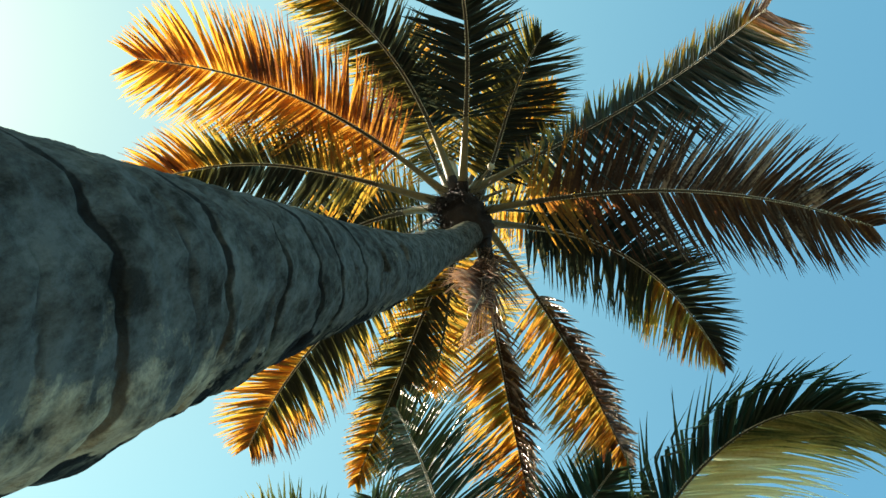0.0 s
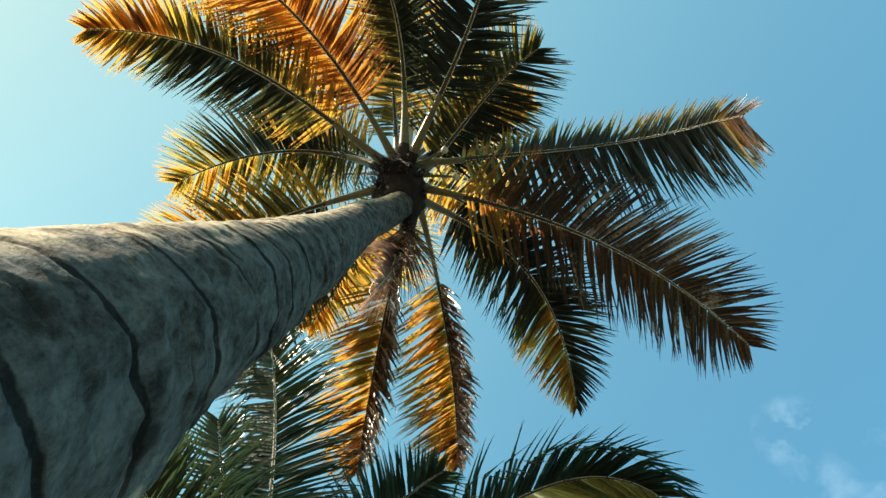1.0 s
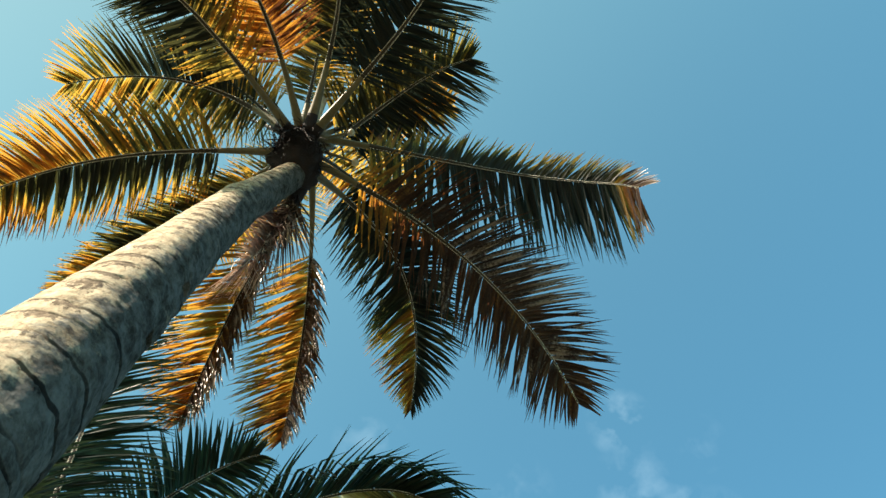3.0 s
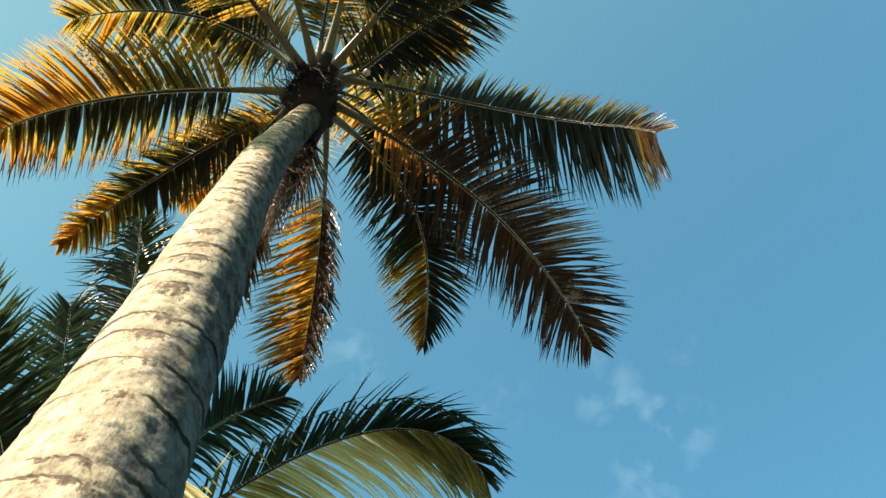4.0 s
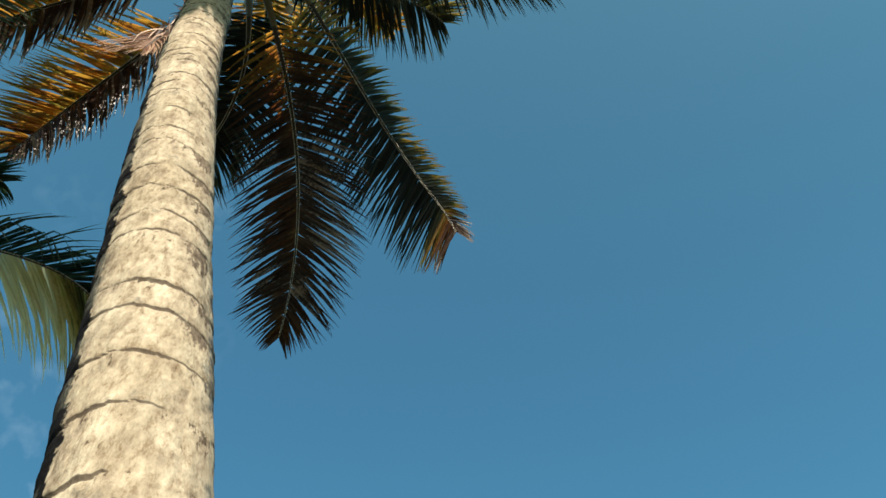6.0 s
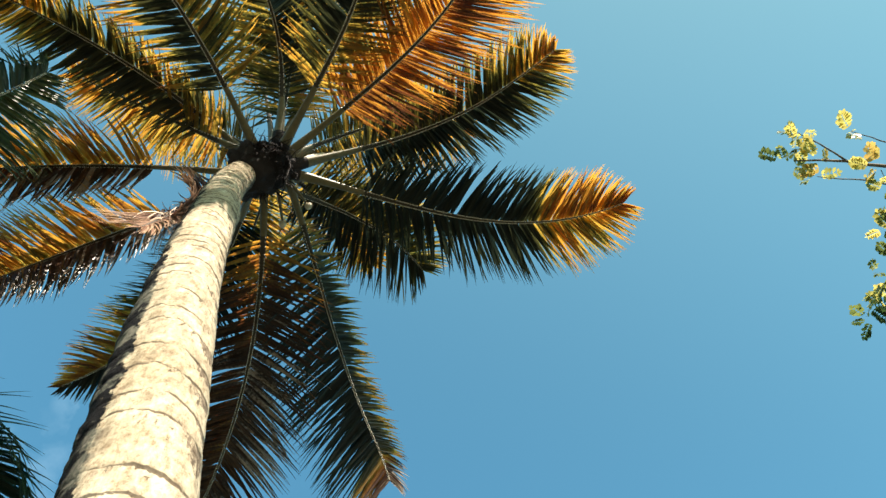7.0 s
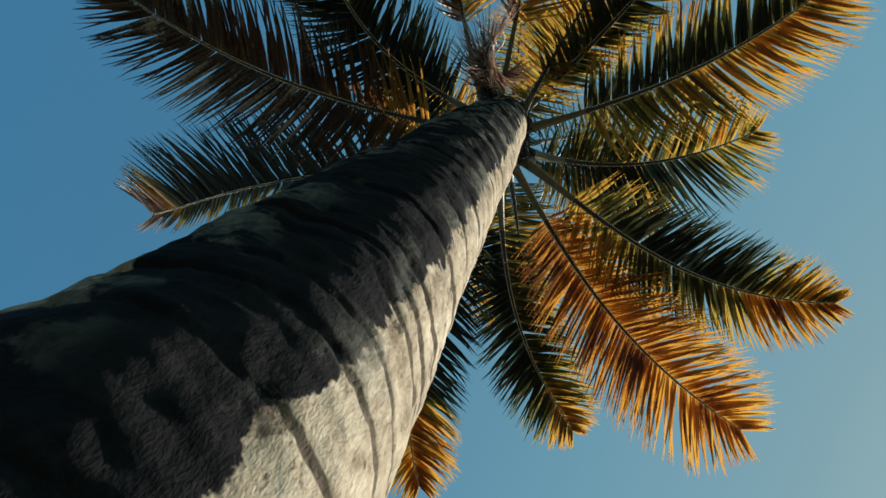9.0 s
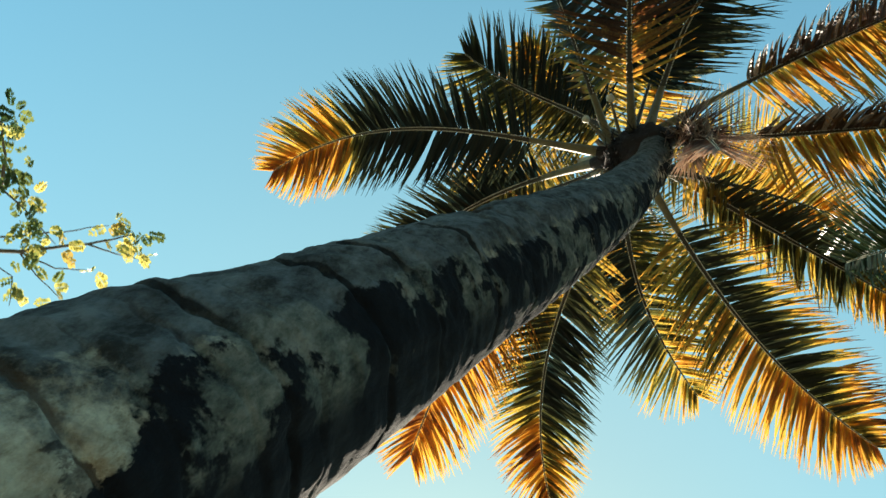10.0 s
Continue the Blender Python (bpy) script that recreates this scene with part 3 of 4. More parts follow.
FRONDS = [
    # control points; dryness of the two sides along the frond and at its tip
    dict(ctrl=[(-0.01, -0.01, 9.09), (1.12, -0.40, 9.48), (2.31, -0.70, 9.24), (3.13, -1.46, 8.62)], dry=(0.14, 0.02), tip=(1.0, 0.8), tip_from=0.86, tip_span=0.1, droop=0.8, base=0.45, ragged=1.0, twist=-46, edge=(0.5, 0.1), short=(0.52, 1.25), taper=0.2, end=0.96, spread=80, close=0.2, hook=1.2, hook_from=0.88, blunt=0.25),
    dict(ctrl=[(-0.02, 0.12, 8.98), (1.24, 0.02, 9.03), (2.49, 0.00, 8.57), (3.39, 0.52, 7.53)], dry=(0.89, 0.85), tip=(0.84, 0.78), tip_from=0.75, droop=0.6, end=0.965, base=0.6, edge=(0.05, 0.05), single=True, pairs=148, longest=0.8),
    dict(ctrl=[(0.18, 0.18, 8.98), (1.03, 0.49, 9.65), (1.98, 0.67, 9.78), (2.38, 1.88, 8.79)], dry=(0.0, 0.05), tip=(0.06, 0.6), tip_from=0.52, droop=0.8, taper=0.6, close=0.6, end=1.0),
    # next two: tips of one side painted pale for their sun glints
    dict(ctrl=[(0.16, -0.02, 9.10), (0.73, 1.04, 9.49), (1.18, 2.02, 9.10), (1.31, 2.57, 8.02)], dry=(0.84, 0.56), edge=(0.65, 0.05), tip=(0.9, 0.62), droop=(1.2, 0.3), bare=0.37, ele=(-72, -40), short=(0.8, 1.05), pairs=125, ragged=1.0),
    dict(ctrl=[(0.2, 0.08, 9.09), (0.26, 1.20, 9.36), (0.27, 2.23, 9.07), (0.37, 2.99, 8.19)], dry=(0.84, 0.56), edge=(0.65, 0.05), tip=(0.9, 0.66), droop=(1.2, 0.3), bare=0.34, ele=(-72, -44), short=(0.8, 1.05), pairs=125, ragged=1.0),
    dict(ctrl=[(0.09, 0.12, 9.03), (-0.82, 0.63, 9.14), (-1.81, 1.17, 9.10), (-2.47, 2.24, 8.79)], dry=(0.12, 0.47), edge=(0.65, 0.05), tip=(0.4, 0.56), droop=0.9, bare=0.24),
    dict(ctrl=[(0.06, 0.02, 9.07), (-0.92, -0.38, 9.17), (-1.75, -0.95, 9.06), (-2.93, -0.64, 8.70)], dry=(0.05, 0.3), tip=(0.42, 0.64), droop=1.0, base=0.55, bare=0.24, longest=0.62, end=1.0),
    dict(ctrl=[(0.13, 0.06, 9.13), (-0.65, -0.72, 9.67), (-1.31, -1.55, 9.04), (-2.38, -1.74, 7.67)], dry=(0.62, 0.68), tip=(0.55, 0.57), edge=(0.05, 0.05), droop=0.7, single=True, pairs=175, longest=0.74, base=0.74, bare=0.26, taper=0.2),
    dict(ctrl=[(0.09, -0.10, 9.06), (-0.12, -0.96, 9.79), (-0.35, -1.93, 10.02), (-1.44, -2.61, 9.64)], dry=(0.3, 0.05), tip=(0.46, 0.46), tip_from=0.66, droop=1.1, bare=0.24, taper=0.3, longest=0.6, hook=1.0, hook_from=0.76),
    dict(ctrl=[(0.13, -0.01, 9.05), (0.31, -1.12, 9.30), (0.77, -2.28, 9.21), (-0.03, -3.35, 8.92)], dry=(0.04, 0.03), tip=(0.6, 0.5), tip_from=0.6, tip_span=0.12, droop=1.05, bare=0.24, taper=0.3, longest=0.66),
    dict(ctrl=[(0.2, 0.1, 8.97), (0.56, -0.28, 9.72), (0.73, -1.03, 10.03), (1.20, -1.52, 9.56)], dry=(0.28, 0.04), tip=(0.3, 0.1), droop=0.8, pairs=84),
    dict(ctrl=[(-0.08, 0.02, 9.12), (-0.75, 0.05, 9.76), (-1.53, 0.17, 9.80), (-2.18, 0.77, 9.12)], dry=(0.32, 0.05), tip=(0.45, 0.42), droop=0.7, pairs=90),
    dict(ctrl=[(0.14, 0.13, 9.01), (-0.43, 1.02, 9.66), (-0.95, 2.01, 9.40), (-1.34, 2.53, 8.30)], dry=(0.15, 0.28), tip=(0.5, 0.5), tip_from=0.6, droop=0.9, ele=(-42, -42), longest=0.5),
    dict(ctrl=[(0.02, 0.17, 9.00), (-0.1, 0.8, 9.3), (-0.3, 1.5, 9.5), (-0.54, 2.04, 9.33)], dry=(0.46, 0.48), tip=(0.5, 0.52), droop=0.8, pairs=80, longest=0.48),
]
for i, spec in enumerate(FRONDS):
    frond(palm, seed=100 + i, leaf_mat=M_LEAF, label="arching frond with orange and brown dry leaflets" if max(spec["dry"]) > 0.5 else "arching dark green frond with yellowing tip", **spec)
# young fronds standing in the heart of the crown
rng = random.Random(21)
for i in range(6):
    a, el, ln = radians(i * 60 + 20 + rng.uniform(-15, 15)), radians(rng.uniform(52, 74)), rng.uniform(1.9, 2.6)
    w = Vector((math.cos(a) * math.cos(el), math.sin(a) * math.cos(el), math.sin(el)))
    flat = Vector((math.cos(a), math.sin(a), 0))
    b = Vector((0.05, 0.03, 9.15)) + flat * 0.05
    frond(palm, [b, b + w * ln * 0.4, b + w * ln * 0.75 + flat * 0.15, b + w * ln * 0.9 + flat * 0.6], 200 + i, M_LEAF, dry=(0.38, 0.42), tip=(0.42, 0.46),
          droop=0.5, pairs=54, longest=0.6, stalk=0.035, label="young upright yellow-green frond")

# middle fronds, above the spreading ones
rng = random.Random(57)
for i in range(5):
    a, el, ln = radians(i * 72 + 30 + rng.uniform(-12, 12)), radians(rng.uniform(42, 58)), rng.uniform(1.5, 1.8)
    flat = Vector((math.cos(a), math.sin(a), 0))
    w = flat * math.cos(el) + Vector((0, 0, math.sin(el)))
    b = Vector((0.06, 0.04, 9.14)) + flat * 0.07
    frond(palm, [b, b + w * ln * 0.4, b + w * ln * 0.75 + flat * 0.1, b + flat * ln + Vector((0, 0, ln * math.sin(el) * 0.62))], 240 + i, M_LEAF, dry=(rng.uniform(0.3, 0.45), rng.uniform(0.25, 0.42)), tip=(0.42, 0.46),
          droop=0.9, pairs=70, longest=0.52, bare=0.2, stalk=0.036, label="olive green middle frond")

# fibrous heart of the crown
hv, hf = [], []
NS, NR = 40, 26
for i in range(NR + 1):
    u = i / NR
    for k in range(NS):
        a = 2 * math.pi * k / NS
        r = (0.14 + 0.1 * math.sin(min(1, u * 1.25) * math.pi)) * (1 + 0.3 * noise.noise((math.cos(a) * 2, math.sin(a) * 2, u * 4)) + 0.22 * noise.noise((math.cos(a) * 7, math.sin(a) * 7, u * 9))) * (1 if u < 0.85 else (1 - u) / 0.15 + 0.02)
        hv.append(Vector((0.17 - 0.08 * u + r * math.cos(a), 0.24 - 0.17 * u + r * math.sin(a), 8.76 + 0.5 * u)))
for i in range(NR):
    for k in range(NS):
        hf.append((i * NS + k, i * NS + (k + 1) % NS, (i + 1) * NS + (k + 1) % NS, (i + 1) * NS + k))
hf.append(tuple(range(NS))[::-1])
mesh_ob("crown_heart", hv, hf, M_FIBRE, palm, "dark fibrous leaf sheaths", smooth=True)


# dead frond that hangs folded against the stem
def strands(name, parent, roots, mat, label, seed, count, length, width, spread, steps=7):
    r2 = random.Random(seed)
    av, af, ad = [], [], []
    clumps = []
    for c in range(14):
        a = r2.uniform(0, 2 * math.pi)
        clumps.append((r2.random(), a, Vector((math.cos(a), math.sin(a), 0)) * r2.uniform(0.1, 0.9) + Vector((0, 0, -0.35))))
    for _ in range(count):
        u0, a0, sweep = r2.choice(clumps)
        u = min(1.0, max(0.0, u0 + r2.uniform(-0.1, 0.1)))
        q = roots(u) + Vector((r2.uniform(-1, 1), r2.uniform(-1, 1), r2.uniform(-1, 1))) * 0.05
        a = a0 + r2.uniform(-0.5, 0.5)
        d = (Vector((math.cos(a), math.sin(a), 0)) * spread * r2.uniform(0.2, 1.0) + Vector((0, 0, -1)) * r2.uniform(0.6, 1.1)).normalized()
        ln, w0 = length * r2.uniform(0.55, 1.15), width * r2.uniform(0.5, 1.3)
        bend = sweep * -0.5 + Vector((r2.uniform(-1, 1), r2.uniform(-1, 1), 0)) * 0.12
        ax = Vector((r2.uniform(-1, 1), r2.uniform(-1, 1), 0.2)).normalized()
        o = len(av)
        for j in range(steps + 1):
            v = j / steps
            side = d.cross(ax).normalized() * (w0 * (1 - 0.8 * v) * 0.5)
            av += [q - side, q + side]
            ad += [v, v]
            d = (d + bend / steps * 2 + Vector((r2.uniform(-1, 1), r2.uniform(-1, 1), r2.uniform(-0.6, 0.3))) * 0.12 * v).normalized()
            q = q + d * (ln / steps)
        af += [(o + 2 * j, o + 2 * j + 1, o + 2 * j + 3, o + 2 * j + 2) for j in range(steps)]
    return tagged(mesh_ob(name, av, af, mat, parent, label, attrs={"dry": ad}), kind="stuff")


DEAD = [Vector((0.22, 0.2, 9.1)), Vector((0.36, 0.52, 8.9)), Vector((0.3, 0.55, 7.9)), Vector((0.16, 0.52, 7.0))]
M_SHRED = leaf_material("dead_leaflet",
                        [(0.0, (0.014, 0.007, 0.008)), (0.4, (0.045, 0.02, 0.019)), (0.72, (0.16, 0.08, 0.055)), (1.0, (0.5, 0.33, 0.23))],
                        [(0.0, (0.025, 0.012, 0.008)), (0.5, (0.11, 0.045, 0.025)), (1.0, (0.35, 0.22, 0.14))], 0.25)
dp = [bezier(DEAD, 0.62 * i / 20) for i in range(21)]
v, f = tube([p + Vector((noise.noise(p * 9), noise.noise(p * 9 + Vector((5, 0, 0))), 0)) * 0.03 for p in dp], [0.105 * (1 - 0.75 * i / 20) + 0.004 for i in range(21)], 12, 0.7)
dead = frond(palm, DEAD, 32, M_SHRED, dry=(0.42, 0.46), tip=(0.7, 0.7), edge=(0.9, 0.9), bare=0.3, pairs=120, longest=0.66, width=0.024, spread=44, droop=(0.5, 0.8), taper=0.2, end=1.0, stalk=0.07, stem=M_FIBRE, torn=0.12,
             label="dead brown frond hanging folded against the stem")
mesh_ob("sheath", v, f, M_FIBRE, dead, "dark fibrous leaf base", smooth=True)
strands("dead_leaflet_tuft", dead, lambda u: bezier(DEAD, 0.3 + 0.5 * u), M_SHRED, "shredded dry leaflets", 31, 190, 0.55, 0.018, 0.32)
strands("pale_fibre", dead, lambda u: bezier(DEAD, 0.45 + 0.4 * u), M_STRAND, "bleached curled fibres", 32, 90, 0.42, 0.014, 0.4)
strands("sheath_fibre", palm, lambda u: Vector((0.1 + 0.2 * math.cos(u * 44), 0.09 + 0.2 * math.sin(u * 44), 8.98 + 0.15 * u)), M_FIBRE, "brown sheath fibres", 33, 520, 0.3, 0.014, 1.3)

# pale spathe and two small nuts on their stalks
sp = [Vector((0.07, -0.15, 9.1)), Vector((0.07, -0.24, 9.3)), Vector((0.05, -0.4, 9.62)), Vector((0.03, -0.52, 9.95))]
v, f = tube(sp, [0.035, 0.06, 0.045, 0.006], 8, 0.4)
mesh_ob("spathe", v, f, M_PALE, palm, "pale cream spathe", smooth=True)


def nut(at, start, size, label):
    pts = [start.lerp(at, i / 6) + Vector((0, 0, 0.05 * math.sin(math.pi * i / 6))) for i in range(7)]
    sv, sf = tube(pts, [0.02 - 0.0015 * i for i in range(7)], 6)
    stem = mesh_ob("nut_stalk", sv, sf, M_RACHIS, palm, smooth=True)
    nv, nf = [], []
    for i in range(9):
        th = math.pi * i / 8
        for k in range(12):
            ph = 2 * math.pi * k / 12
            rr = size * (math.sin(th) + 0.02) * (1 + 0.07 * math.cos(3 * ph))
            nv.append(at + Vector((rr * math.cos(ph), rr * math.sin(ph), -1.25 * size * math.cos(th))))
    for i in range(8):
        for k in range(12):
            nf.append((i * 12 + k, i * 12 + (k + 1) % 12, (i + 1) * 12 + (k + 1) % 12, (i + 1) * 12 + k))
    mesh_ob("young_nut", nv, nf, M_PALE, stem, label, smooth=True)


nut(Vector((0.62, -0.09, 9.0)), Vector((0.2, 0.02, 9.05)), 0.036, "small pale young coconut")
nut(Vector((0.45, -0.3, 9.12)), Vector((0.16, -0.02, 9.08)), 0.036, "small pale young coconut")

# ---- the neighbouring palm ----
BC = Vector((-0.11, 2.67, 4.77))
palm_b = thing("young_palm", "lower neighbouring palm with blue-green fronds", "palm tree")
tp = [Vector((BC.x + 0.08 * math.sin(i * 0.5), BC.y + 0.25 * (1 - i / 12), 4.9 * i / 12)) for i in range(13)]
v, f = tube(tp, [0.2 - 0.05 * i / 12 for i in range(13)], 20)
mesh_ob("trunk", v, f, M_BRANCH, palm_b, "dark slender palm stem", smooth=True)
NB = [
    dict(ctrl=[(-0.14, 2.8, 4.63), (-0.07, 2.63, 5.67), (-0.16, 2.01, 6.86), (-0.75, 1.44, 8.08)], kink=1.3, dry=(0.03, 0.05), tip=(0.08, 0.3), bare=0.3),
    dict(ctrl=[(-0.16, 2.73, 4.75), (-0.24, 2.84, 5.68), (-0.78, 2.25, 6.22), (-1.66, 1.40, 6.17)], dry=(0.16, 0.08), tip=(0.55, 0.4), tip_from=0.72, bare=0.25),
    # dry 1.0 on one side paints in the sunlit face of hanging leaflets
    dict(ctrl=[(-0.03, 2.8, 4.71), (0.76, 2.4, 6.46), (2.06, 1.41, 7.59), (2.85, 1.69, 6.84)], pairs=150, dry=(0.04, 1.0), tip=(0.03, 0.55), tip_from=0.45, tip_span=0.12, base=0.42, end=1.0, ele=(6, -70), droop=(0.5, 0.9), kink=1.5, width=0.042, spread=50, ragged=0.9, short=(0.95, 1.25), bare=0.25),
    dict(ctrl=[(-0.05, 2.75, 4.7), (0.6, 2.05, 5.3), (1.3, 1.5, 5.15), (1.95, 1.3, 3.85)], stem=M_RIB, dry=(0.02, 0.02), tip=(0.06, 0.04), droop=1.2, bare=0.15, pairs=200, width=0.036, ele=(-72, -62)),
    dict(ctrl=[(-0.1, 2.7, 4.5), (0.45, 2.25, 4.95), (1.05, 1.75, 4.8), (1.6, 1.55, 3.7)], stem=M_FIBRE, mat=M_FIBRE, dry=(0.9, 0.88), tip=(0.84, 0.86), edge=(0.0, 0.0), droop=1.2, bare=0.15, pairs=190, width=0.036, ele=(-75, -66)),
    dict(ctrl=[(-0.1, 2.72, 4.8), (-0.2, 2.75, 5.6), (-0.45, 2.2, 6.2), (-0.8, 1.6, 6.75)], dry=(0.1, 0.05), tip=(0.1, 0.1), pairs=80, longest=0.6),
    dict(ctrl=[(-0.1, 2.85, 4.8), (0.1, 3.0, 6.2), (0.5, 2.4, 7.1), (1.1, 1.8, 7.0)], dry=(0.0, 0.02), tip=(0.03, 0.05), pairs=90, longest=0.6),
    dict(ctrl=[(-0.2, 2.55, 4.5), (-0.35, 1.9, 4.4), (-0.3, 1.2, 3.95), (-0.1, 0.95, 3.15)], stem=M_RIB, dry=(0.03, 0.03), tip=(0.1, 0.05), droop=1.8, pairs=90, longest=0.65),
    dict(ctrl=[(-0.3, 2.7, 4.75), (-0.9, 3.3, 5.4), (-1.5, 3.9, 5.5), (-2.1, 4.4, 4.8)], dry=(0.2, 0.1), tip=(0.3, 0.3)),
    dict(ctrl=[(-0.1, 2.9, 4.75), (0.1, 3.7, 5.6), (0.3, 4.5, 5.8), (0.4, 5.3, 5.0)], dry=(0.05, 0.05), tip=(0.2, 0.2)),
    dict(ctrl=[(0.1, 2.75, 4.75), (0.9, 3.1, 5.6), (1.8, 3.4, 5.7), (2.6, 3.7, 4.9)], dry=(0.05, 0.05), tip=(0.2, 0.2)),
]
for i, spec in enumerate(NB):
    spec.setdefault("droop", 0.8)
    leaf = spec.pop("mat", M_LEAF_B)
    frond(palm_b, seed=300 + i, leaf_mat=leaf, label="dark blue-green frond" if leaf is M_LEAF_B else "dead brown hanging frond", **spec)


def folded_frond(parent):
    """A withered frond snapped at its top, with all its leaflets hanging from the fold."""
    rng = random.Random(330)
    top = Vector((0.42, 1.75, 5.6))
    stem = [Vector((-0.09, 2.66, 4.8)), Vector((0.02, 2.5, 5.25)), Vector((0.2, 2.12, 5.52)), top]
    pts = [bezier(stem, i / 16) for i in range(17)]
    low = Vector(((0.16, 2.20, 4.45)))
    pts += [top.lerp(low, i / 10) + Vector((0, 0, 0.05 * math.sin(math.pi * i / 10))) for i in range(1, 11)]
    rad = [0.034 - 0.022 * i / 26 for i in range(27)]
    v, f = tube(pts, rad, 8, 0.6)
    ob = mesh_ob("frond", v, f, M_RACHIS, parent, "withered yellow frond folded over", smooth=True)
    ends = {-1: [Vector((-0.18, 2.12, 4.70)), Vector((-0.08, 2.13, 4.56)), Vector((0.11, 2.13, 4.38))], 1: [Vector((0.99, 1.66, 5.02)), Vector((0.80, 1.82, 4.79)), Vector((0.57, 1.99, 4.52)), Vector((0.22, 2.10, 4.37))]}
    av, af, ad = [], [], []
    for k in range(90):
        for side in (-1, 1):
            u = (k + rng.random()) / 90
            root = top.lerp(low, 0.62 * u) if side > 0 or u > 0.3 else bezier(stem, 0.8 + 0.66 * u)
            e = ends[side]
            w = u * (len(e) - 1)
            j = min(int(w), len(e) - 2)
            goal = e[j].lerp(e[j + 1], w - j) + Vector((rng.uniform(-1, 1), rng.uniform(-1, 1), rng.uniform(-1, 1))) * 0.07
            way = goal - root
            ln = way.length * rng.uniform(0.85, 1.08)
            way = (way.normalized() + Vector((0, 0, 0.28))).normalized()
            nor = Vector((-0.6, -0.75, 0.05)) + Vector((rng.uniform(-1, 1), rng.uniform(-1, 1), 0)) * 0.3
            vs, fs = leaflet_geometry(root, way, nor, ln, 0.034 * rng.uniform(0.7, 1.2), 0.7, 1.0, rng)
            o = len(av)
            av += vs
            af += [tuple(i + o for i in t) for t in fs]
            ad += [0.82 + rng.uniform(-0.35, 0.18)] * len(vs)
    tagged(mesh_ob("foliage", av, af, M_LEAF_B, ob, "yellow hanging leaflets", attrs={"dry": ad}), kind="stuff")


folded_frond(palm_b)
hv, hf = [], []
for i in range(NR + 1):
    u = i / NR
    for k in range(NS):
        a = 2 * math.pi * k / NS
        r = 0.25 * math.sin(math.pi * (0.06 + 0.9 * u)) * (1 + 0.45 * noise.noise((math.cos(a) * 2.5, math.sin(a) * 2.5, u * 4)))
        hv.append(BC + Vector((r * math.cos(a), r * math.sin(a), -0.75 + 0.85 * u)))
for i in range(NR):
    for k in range(NS):
        hf.append((i * NS + k, i * NS + (k + 1) % NS, (i + 1) * NS + (k + 1) % NS, (i + 1) * NS + k))
hf += [tuple(range(NS))[::-1], tuple(range(NR * NS, (NR + 1) * NS))]
mesh_ob("crown_heart", hv, hf, M_FIBRE, palm_b, "dark fibrous leaf sheaths", smooth=True)
strands("sheath_fibre", palm_b, lambda u: Vector((BC.x + 0.24 * math.cos(u * 44), BC.y + 0.24 * math.sin(u * 44), 4.6 + 0.3 * u)), M_FIBRE, "dark hanging sheath fibres", 34, 420, 0.7, 0.026, 1.2)


# ---- broadleaf tree ----
tree = thing("broadleaf_tree", "broadleaf tree with sparse sunlit feathered leaves on thin twigs", "tree")
root = [Vector((-0.6, -9.2, -0.1)), Vector((-0.5, -9.1, 1.6)), Vector((-0.7, -8.8, 3.2)), Vector((-0.6, -8.3, 4.8)), Vector((-0.4, -7.6, 6.2)), Vector((-0.35, -6.9, 7.2))]
v, f = tube(root, [0.3, 0.24, 0.2, 0.16, 0.12, 0.085], 14)
mesh_ob("trunk", v, f, M_BRANCH, tree, smooth=True)
FORK = root[-1]
limbs = [
    [FORK, Vector((-0.45, -6.2, 7.9)), Vector((-0.6, -5.5, 8.35)), Vector((-0.57, -5.0, 8.66)), Vector((-0.5, -4.62, 8.84))],
    [Vector((-0.6, -5.5, 8.35)), Vector((-0.78, -5.25, 8.5)), Vector((-0.83, -4.97, 8.66))],
    [Vector((-0.57, -5.0, 8.66)), Vector((-0.68, -4.78, 8.77)), Vector((-0.75, -4.6, 8.86))],
    [Vector((-0.45, -5.6, 8.25)), Vector((-0.44, -5.15, 8.55)), Vector((-0.4, -4.8, 8.72))],
    [FORK, Vector((-0.1, -6.1, 7.75)), Vector((0.0, -5.5, 8.2)), Vector((0.3, -5.42, 8.2)), Vector((0.6, -5.36, 8.1))],
    [Vector((0.0, -5.5, 8.2)), Vector((-0.3, -5.35, 8.4)), Vector((-0.55, -5.22, 8.5))],
    [Vector((-0.6, -5.5, 8.35)), Vector((-0.85, -5.5, 8.55)), Vector((-1.12, -5.42, 8.76))],
    [Vector((-0.1, -6.1, 7.75)), Vector((-0.5, -5.7, 8.0)), Vector((-0.8, -5.42, 8.14)), Vector((-1.06, -5.42, 8.06))],
    [FORK, Vector((-1.2, -7.0, 7.8)), Vector((-2.0, -7.2, 8.1))],
    [FORK, Vector((0.6, -7.2, 7.7)), Vector((1.4, -7.6, 8.0))],
    [FORK, Vector((-0.4, -7.5, 8.1)), Vector((-0.5, -8.0, 9.0))],
]
for pts in limbs:
    fine = []
    for a, b in zip(pts[:-1], pts[1:]):
        fine += [a.lerp(b, k / 4) + Vector((noise.noise(a * 5 + Vector((k, 0, 0))), noise.noise(a * 5 + Vector((0, k, 0))), noise.noise(a * 7))) * 0.015 * (k > 0) for k in range(4)]
    fine.append(pts[-1])
    r0 = 0.03 if pts[0] == FORK else 0.008
    v, f = tube(fine, [r0 * (1 - 0.85 * i / (len(fine) - 1)) + 0.002 for i in range(len(fine))], 7)
    mesh_ob("branch", v, f, M_BRANCH, tree, smooth=True)


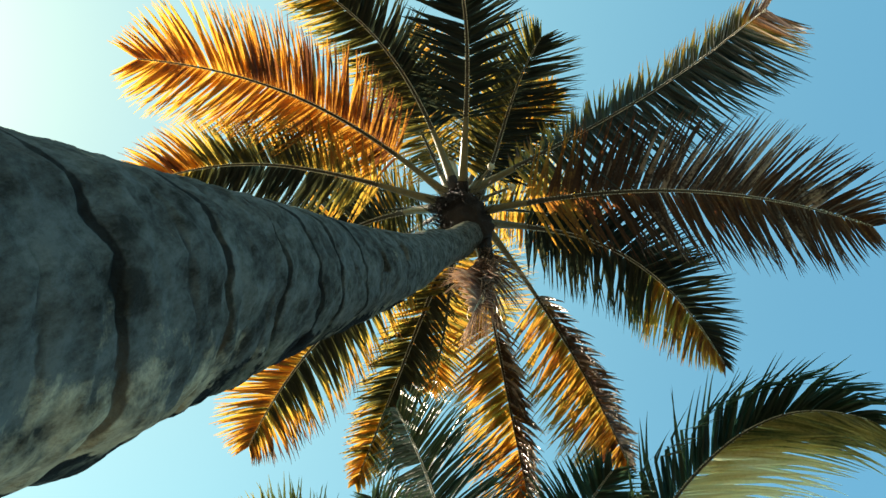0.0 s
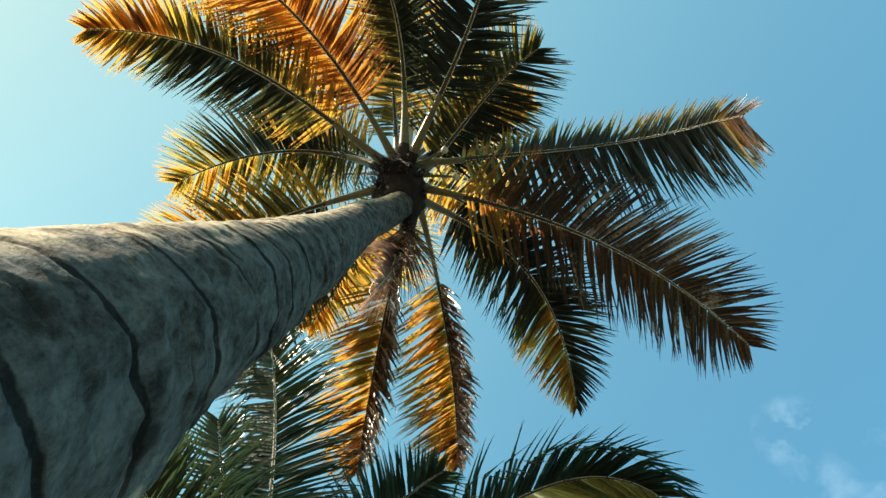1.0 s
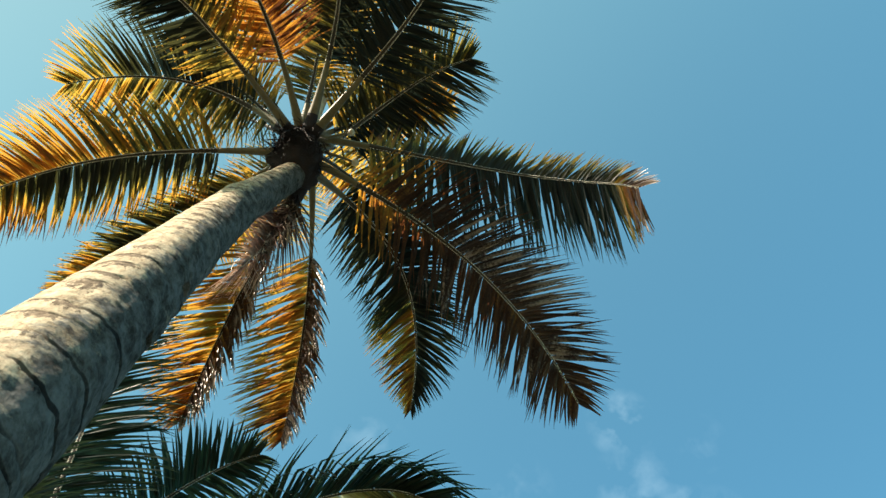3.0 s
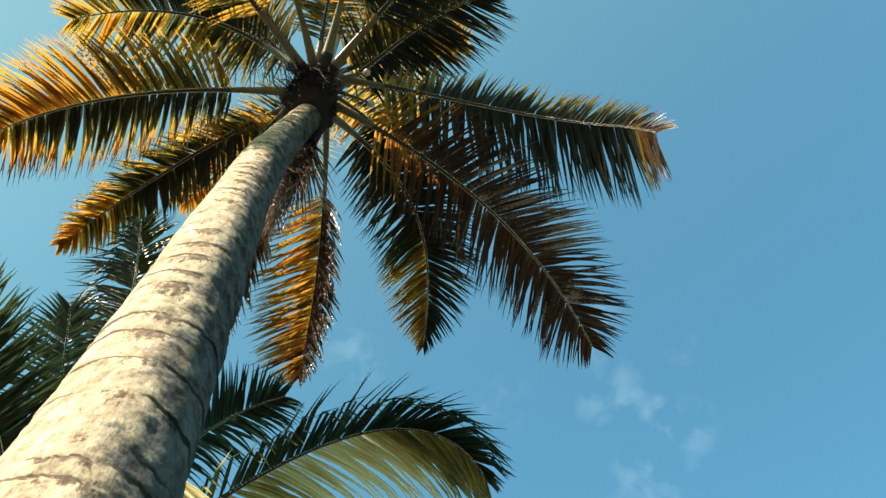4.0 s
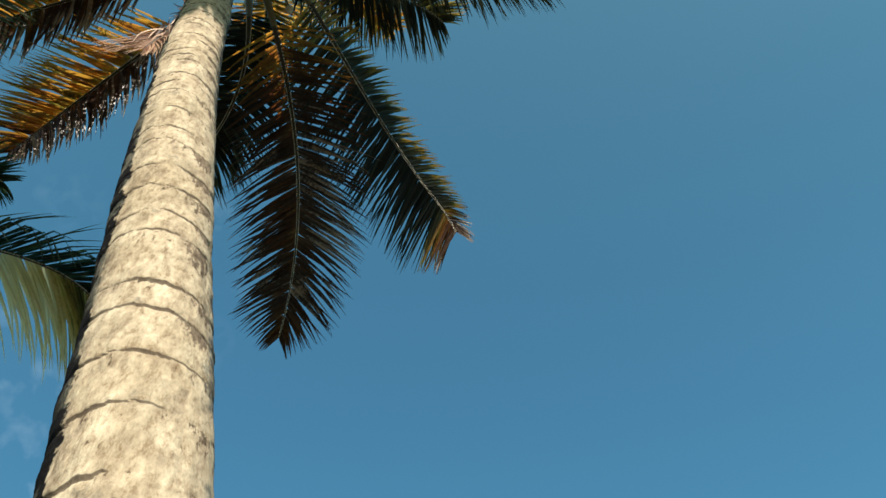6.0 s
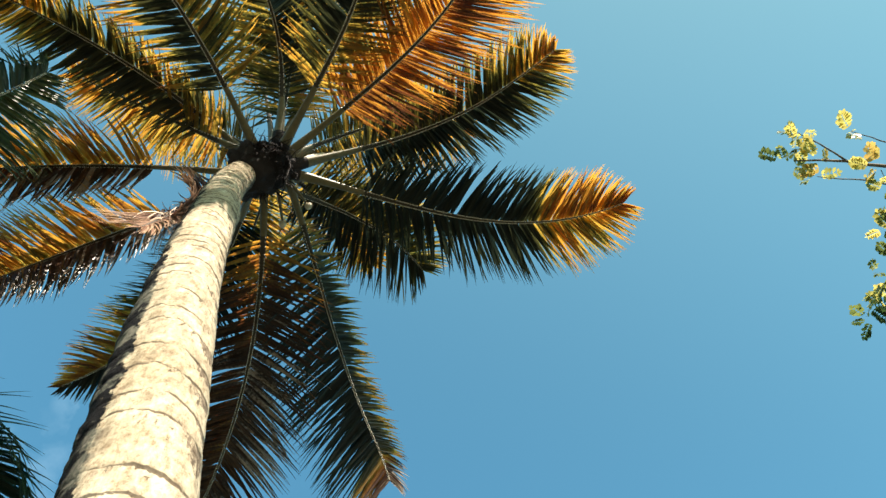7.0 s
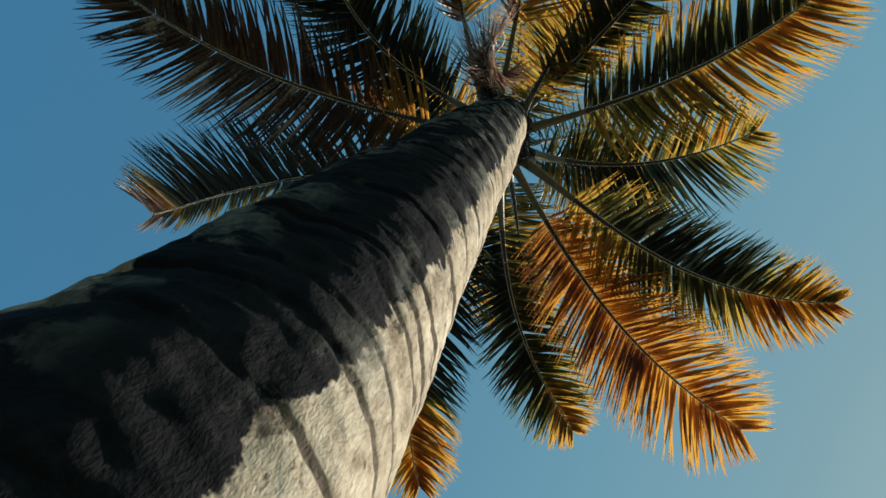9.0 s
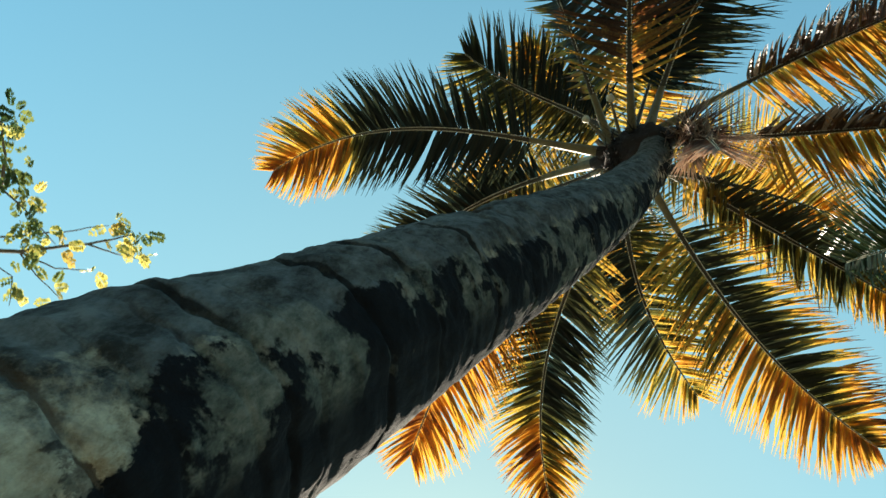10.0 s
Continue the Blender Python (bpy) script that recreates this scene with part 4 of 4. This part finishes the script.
def oval_leaf(q, way, nor, size, rng):
    side = way.cross(nor).normalized()
    n2 = side.cross(way)
    prof = [(0.0, 0.02), (0.18, 0.14), (0.4, 0.24), (0.62, 0.3), (0.82, 0.24), (1.0, 0.03)]
    vs, fs = [], []
    curl = rng.uniform(-0.25, 0.35)
    for u, w in prof:
        c = q + way * (u * size) - n2 * (curl * u * u * size)
        vs += [c - side * w * size + n2 * 0.12 * w * size, c, c + side * w * size + n2 * 0.12 * w * size]
    for j in range(len(prof) - 1):
        a = 3 * j
        fs += [(a, a + 1, a + 4, a + 3), (a + 1, a + 2, a + 5, a + 4)]
    return vs, fs


def feathered_leaf(q, way, nor, length, rng):
    """A compound leaf: rows of small oval leaflets on both sides of a midrib."""
    side = way.cross(nor).normalized()
    n2 = side.cross(way)
    vs, fs, rows = [], [], rng.randint(5, 7)
    sag = rng.uniform(0.1, 0.45)
    for j in range(rows):
        u = (j + 0.8) / rows
        at = q + way * (u * length) - Vector((0, 0, 1)) * (sag * u * u * length)
        for turn in (-1, 1) if j < rows - 1 else (-1, 0, 1):
            d = (way * (0.55 if turn else 1.0) + side * (turn * 0.9) + n2 * rng.uniform(-0.3, 0.15)).normalized()
            lv2, lf2 = oval_leaf(at, d, (n2 + side * rng.uniform(-0.5, 0.5)).normalized(), length * rng.uniform(0.3, 0.4) * (0.75 + 0.5 * math.sin(math.pi * u)), rng)
            o = len(vs)
            vs += lv2
            fs += [tuple(i + o for i in f) for f in lf2]
    return vs, fs


r3 = random.Random(77)
# last value paints each cluster: yellow as sunlit, dark green as shaded
nodes = [(-0.75, -4.6, 8.86, 15, 0.5), (-0.62, -4.63, 8.88, 12, 0.5), (-0.49, -4.54, 8.86, 9, 0.15), (-0.42, -4.62, 8.83, 6, 0.2), (-0.83, -4.97, 8.66, 9, 0.6), (-0.4, -4.8, 8.72, 8, 0.45), (-0.5, -4.85, 8.72, 5, 0.7),
         (-0.55, -5.2, 8.5, 14, 0.6), (-0.4, -5.25, 8.44, 12, 0.3), (-0.25, -5.3, 8.4, 12, 0.15), (-0.09, -5.32, 8.3, 14, 0.5), (0.08, -5.4, 8.25, 10, 0.2),
         (0.23, -5.4, 8.22, 10, 0.15), (0.43, -5.3, 8.2, 9, 0.2), (0.55, -5.35, 8.16, 8, 0.4), (0.7, -5.28, 8.14, 9, 0.05), (0.65, -5.4, 8.05, 7, 0.05),
         (-1.15, -5.42, 8.78, 10, 0.5), (-1.02, -5.5, 8.74, 9, 0.3), (-0.81, -5.37, 8.17, 11, 0.35), (-1.08, -5.41, 8.08, 12, 0.4), (-0.5, -5.3, 8.28, 14, 0.45), (-0.3, -5.35, 8.25, 14, 0.2),
         (0.17, -5.4, 8.2, 12, 0.1), (0.3, -5.3, 8.28, 10, 0.15), (0.62, -5.32, 8.27, 9, 0.1)]
CLOSE = len(nodes)
nodes += [(r3.uniform(-1.2, 0.9), r3.uniform(-6.6, -5.6), r3.uniform(7.7, 8.6), 10, r3.uniform(0.1, 0.5)) for _ in range(14)]
nodes += [(x + r3.uniform(-0.5, 0.5), y + r3.uniform(-0.5, 0.5), z + r3.uniform(-0.4, 0.4), 12, r3.uniform(0.1, 0.5)) for x, y, z in ((-2.0, -7.2, 8.1), (1.4, -7.6, 8.0), (-0.5, -8.0, 9.0)) for _ in range(8)]
lv, lf, ld = [], [], []
for place, (x, y, z, count, lit_tone) in enumerate(nodes):
    for _ in range((count + 1) // 3):
        way2 = Vector((r3.uniform(-1, 1), r3.uniform(-1, 1), r3.uniform(-0.4, 0.7))).normalized()
        nor2 = Vector((r3.uniform(-0.6, 0.6), r3.uniform(-0.6, 0.6), 1)).normalized()
        q = Vector((x, y, z)) + way2 * r3.uniform(0.0, 0.1)
        vs, fs = feathered_leaf(q, way2, nor2, r3.uniform(0.1, 0.18), r3)
        dd = max(0.0, min(1.0, lit_tone + 0.08 + r3.uniform(-0.15, 0.15)))
        if place < CLOSE:
            mesh_ob("leaf", vs, fs, M_BROAD, tree, attrs={"dry": [dd] * len(vs)}, smooth=True)
            continue
        o = len(lv)
        lv += vs
        lf += [tuple(i + o for i in t) for t in fs]
        ld += [dd] * len(vs)
tagged(mesh_ob("foliage", lv, lf, M_BROAD, tree, "yellow-green feathered leaves", attrs={"dry": ld}), kind="stuff")
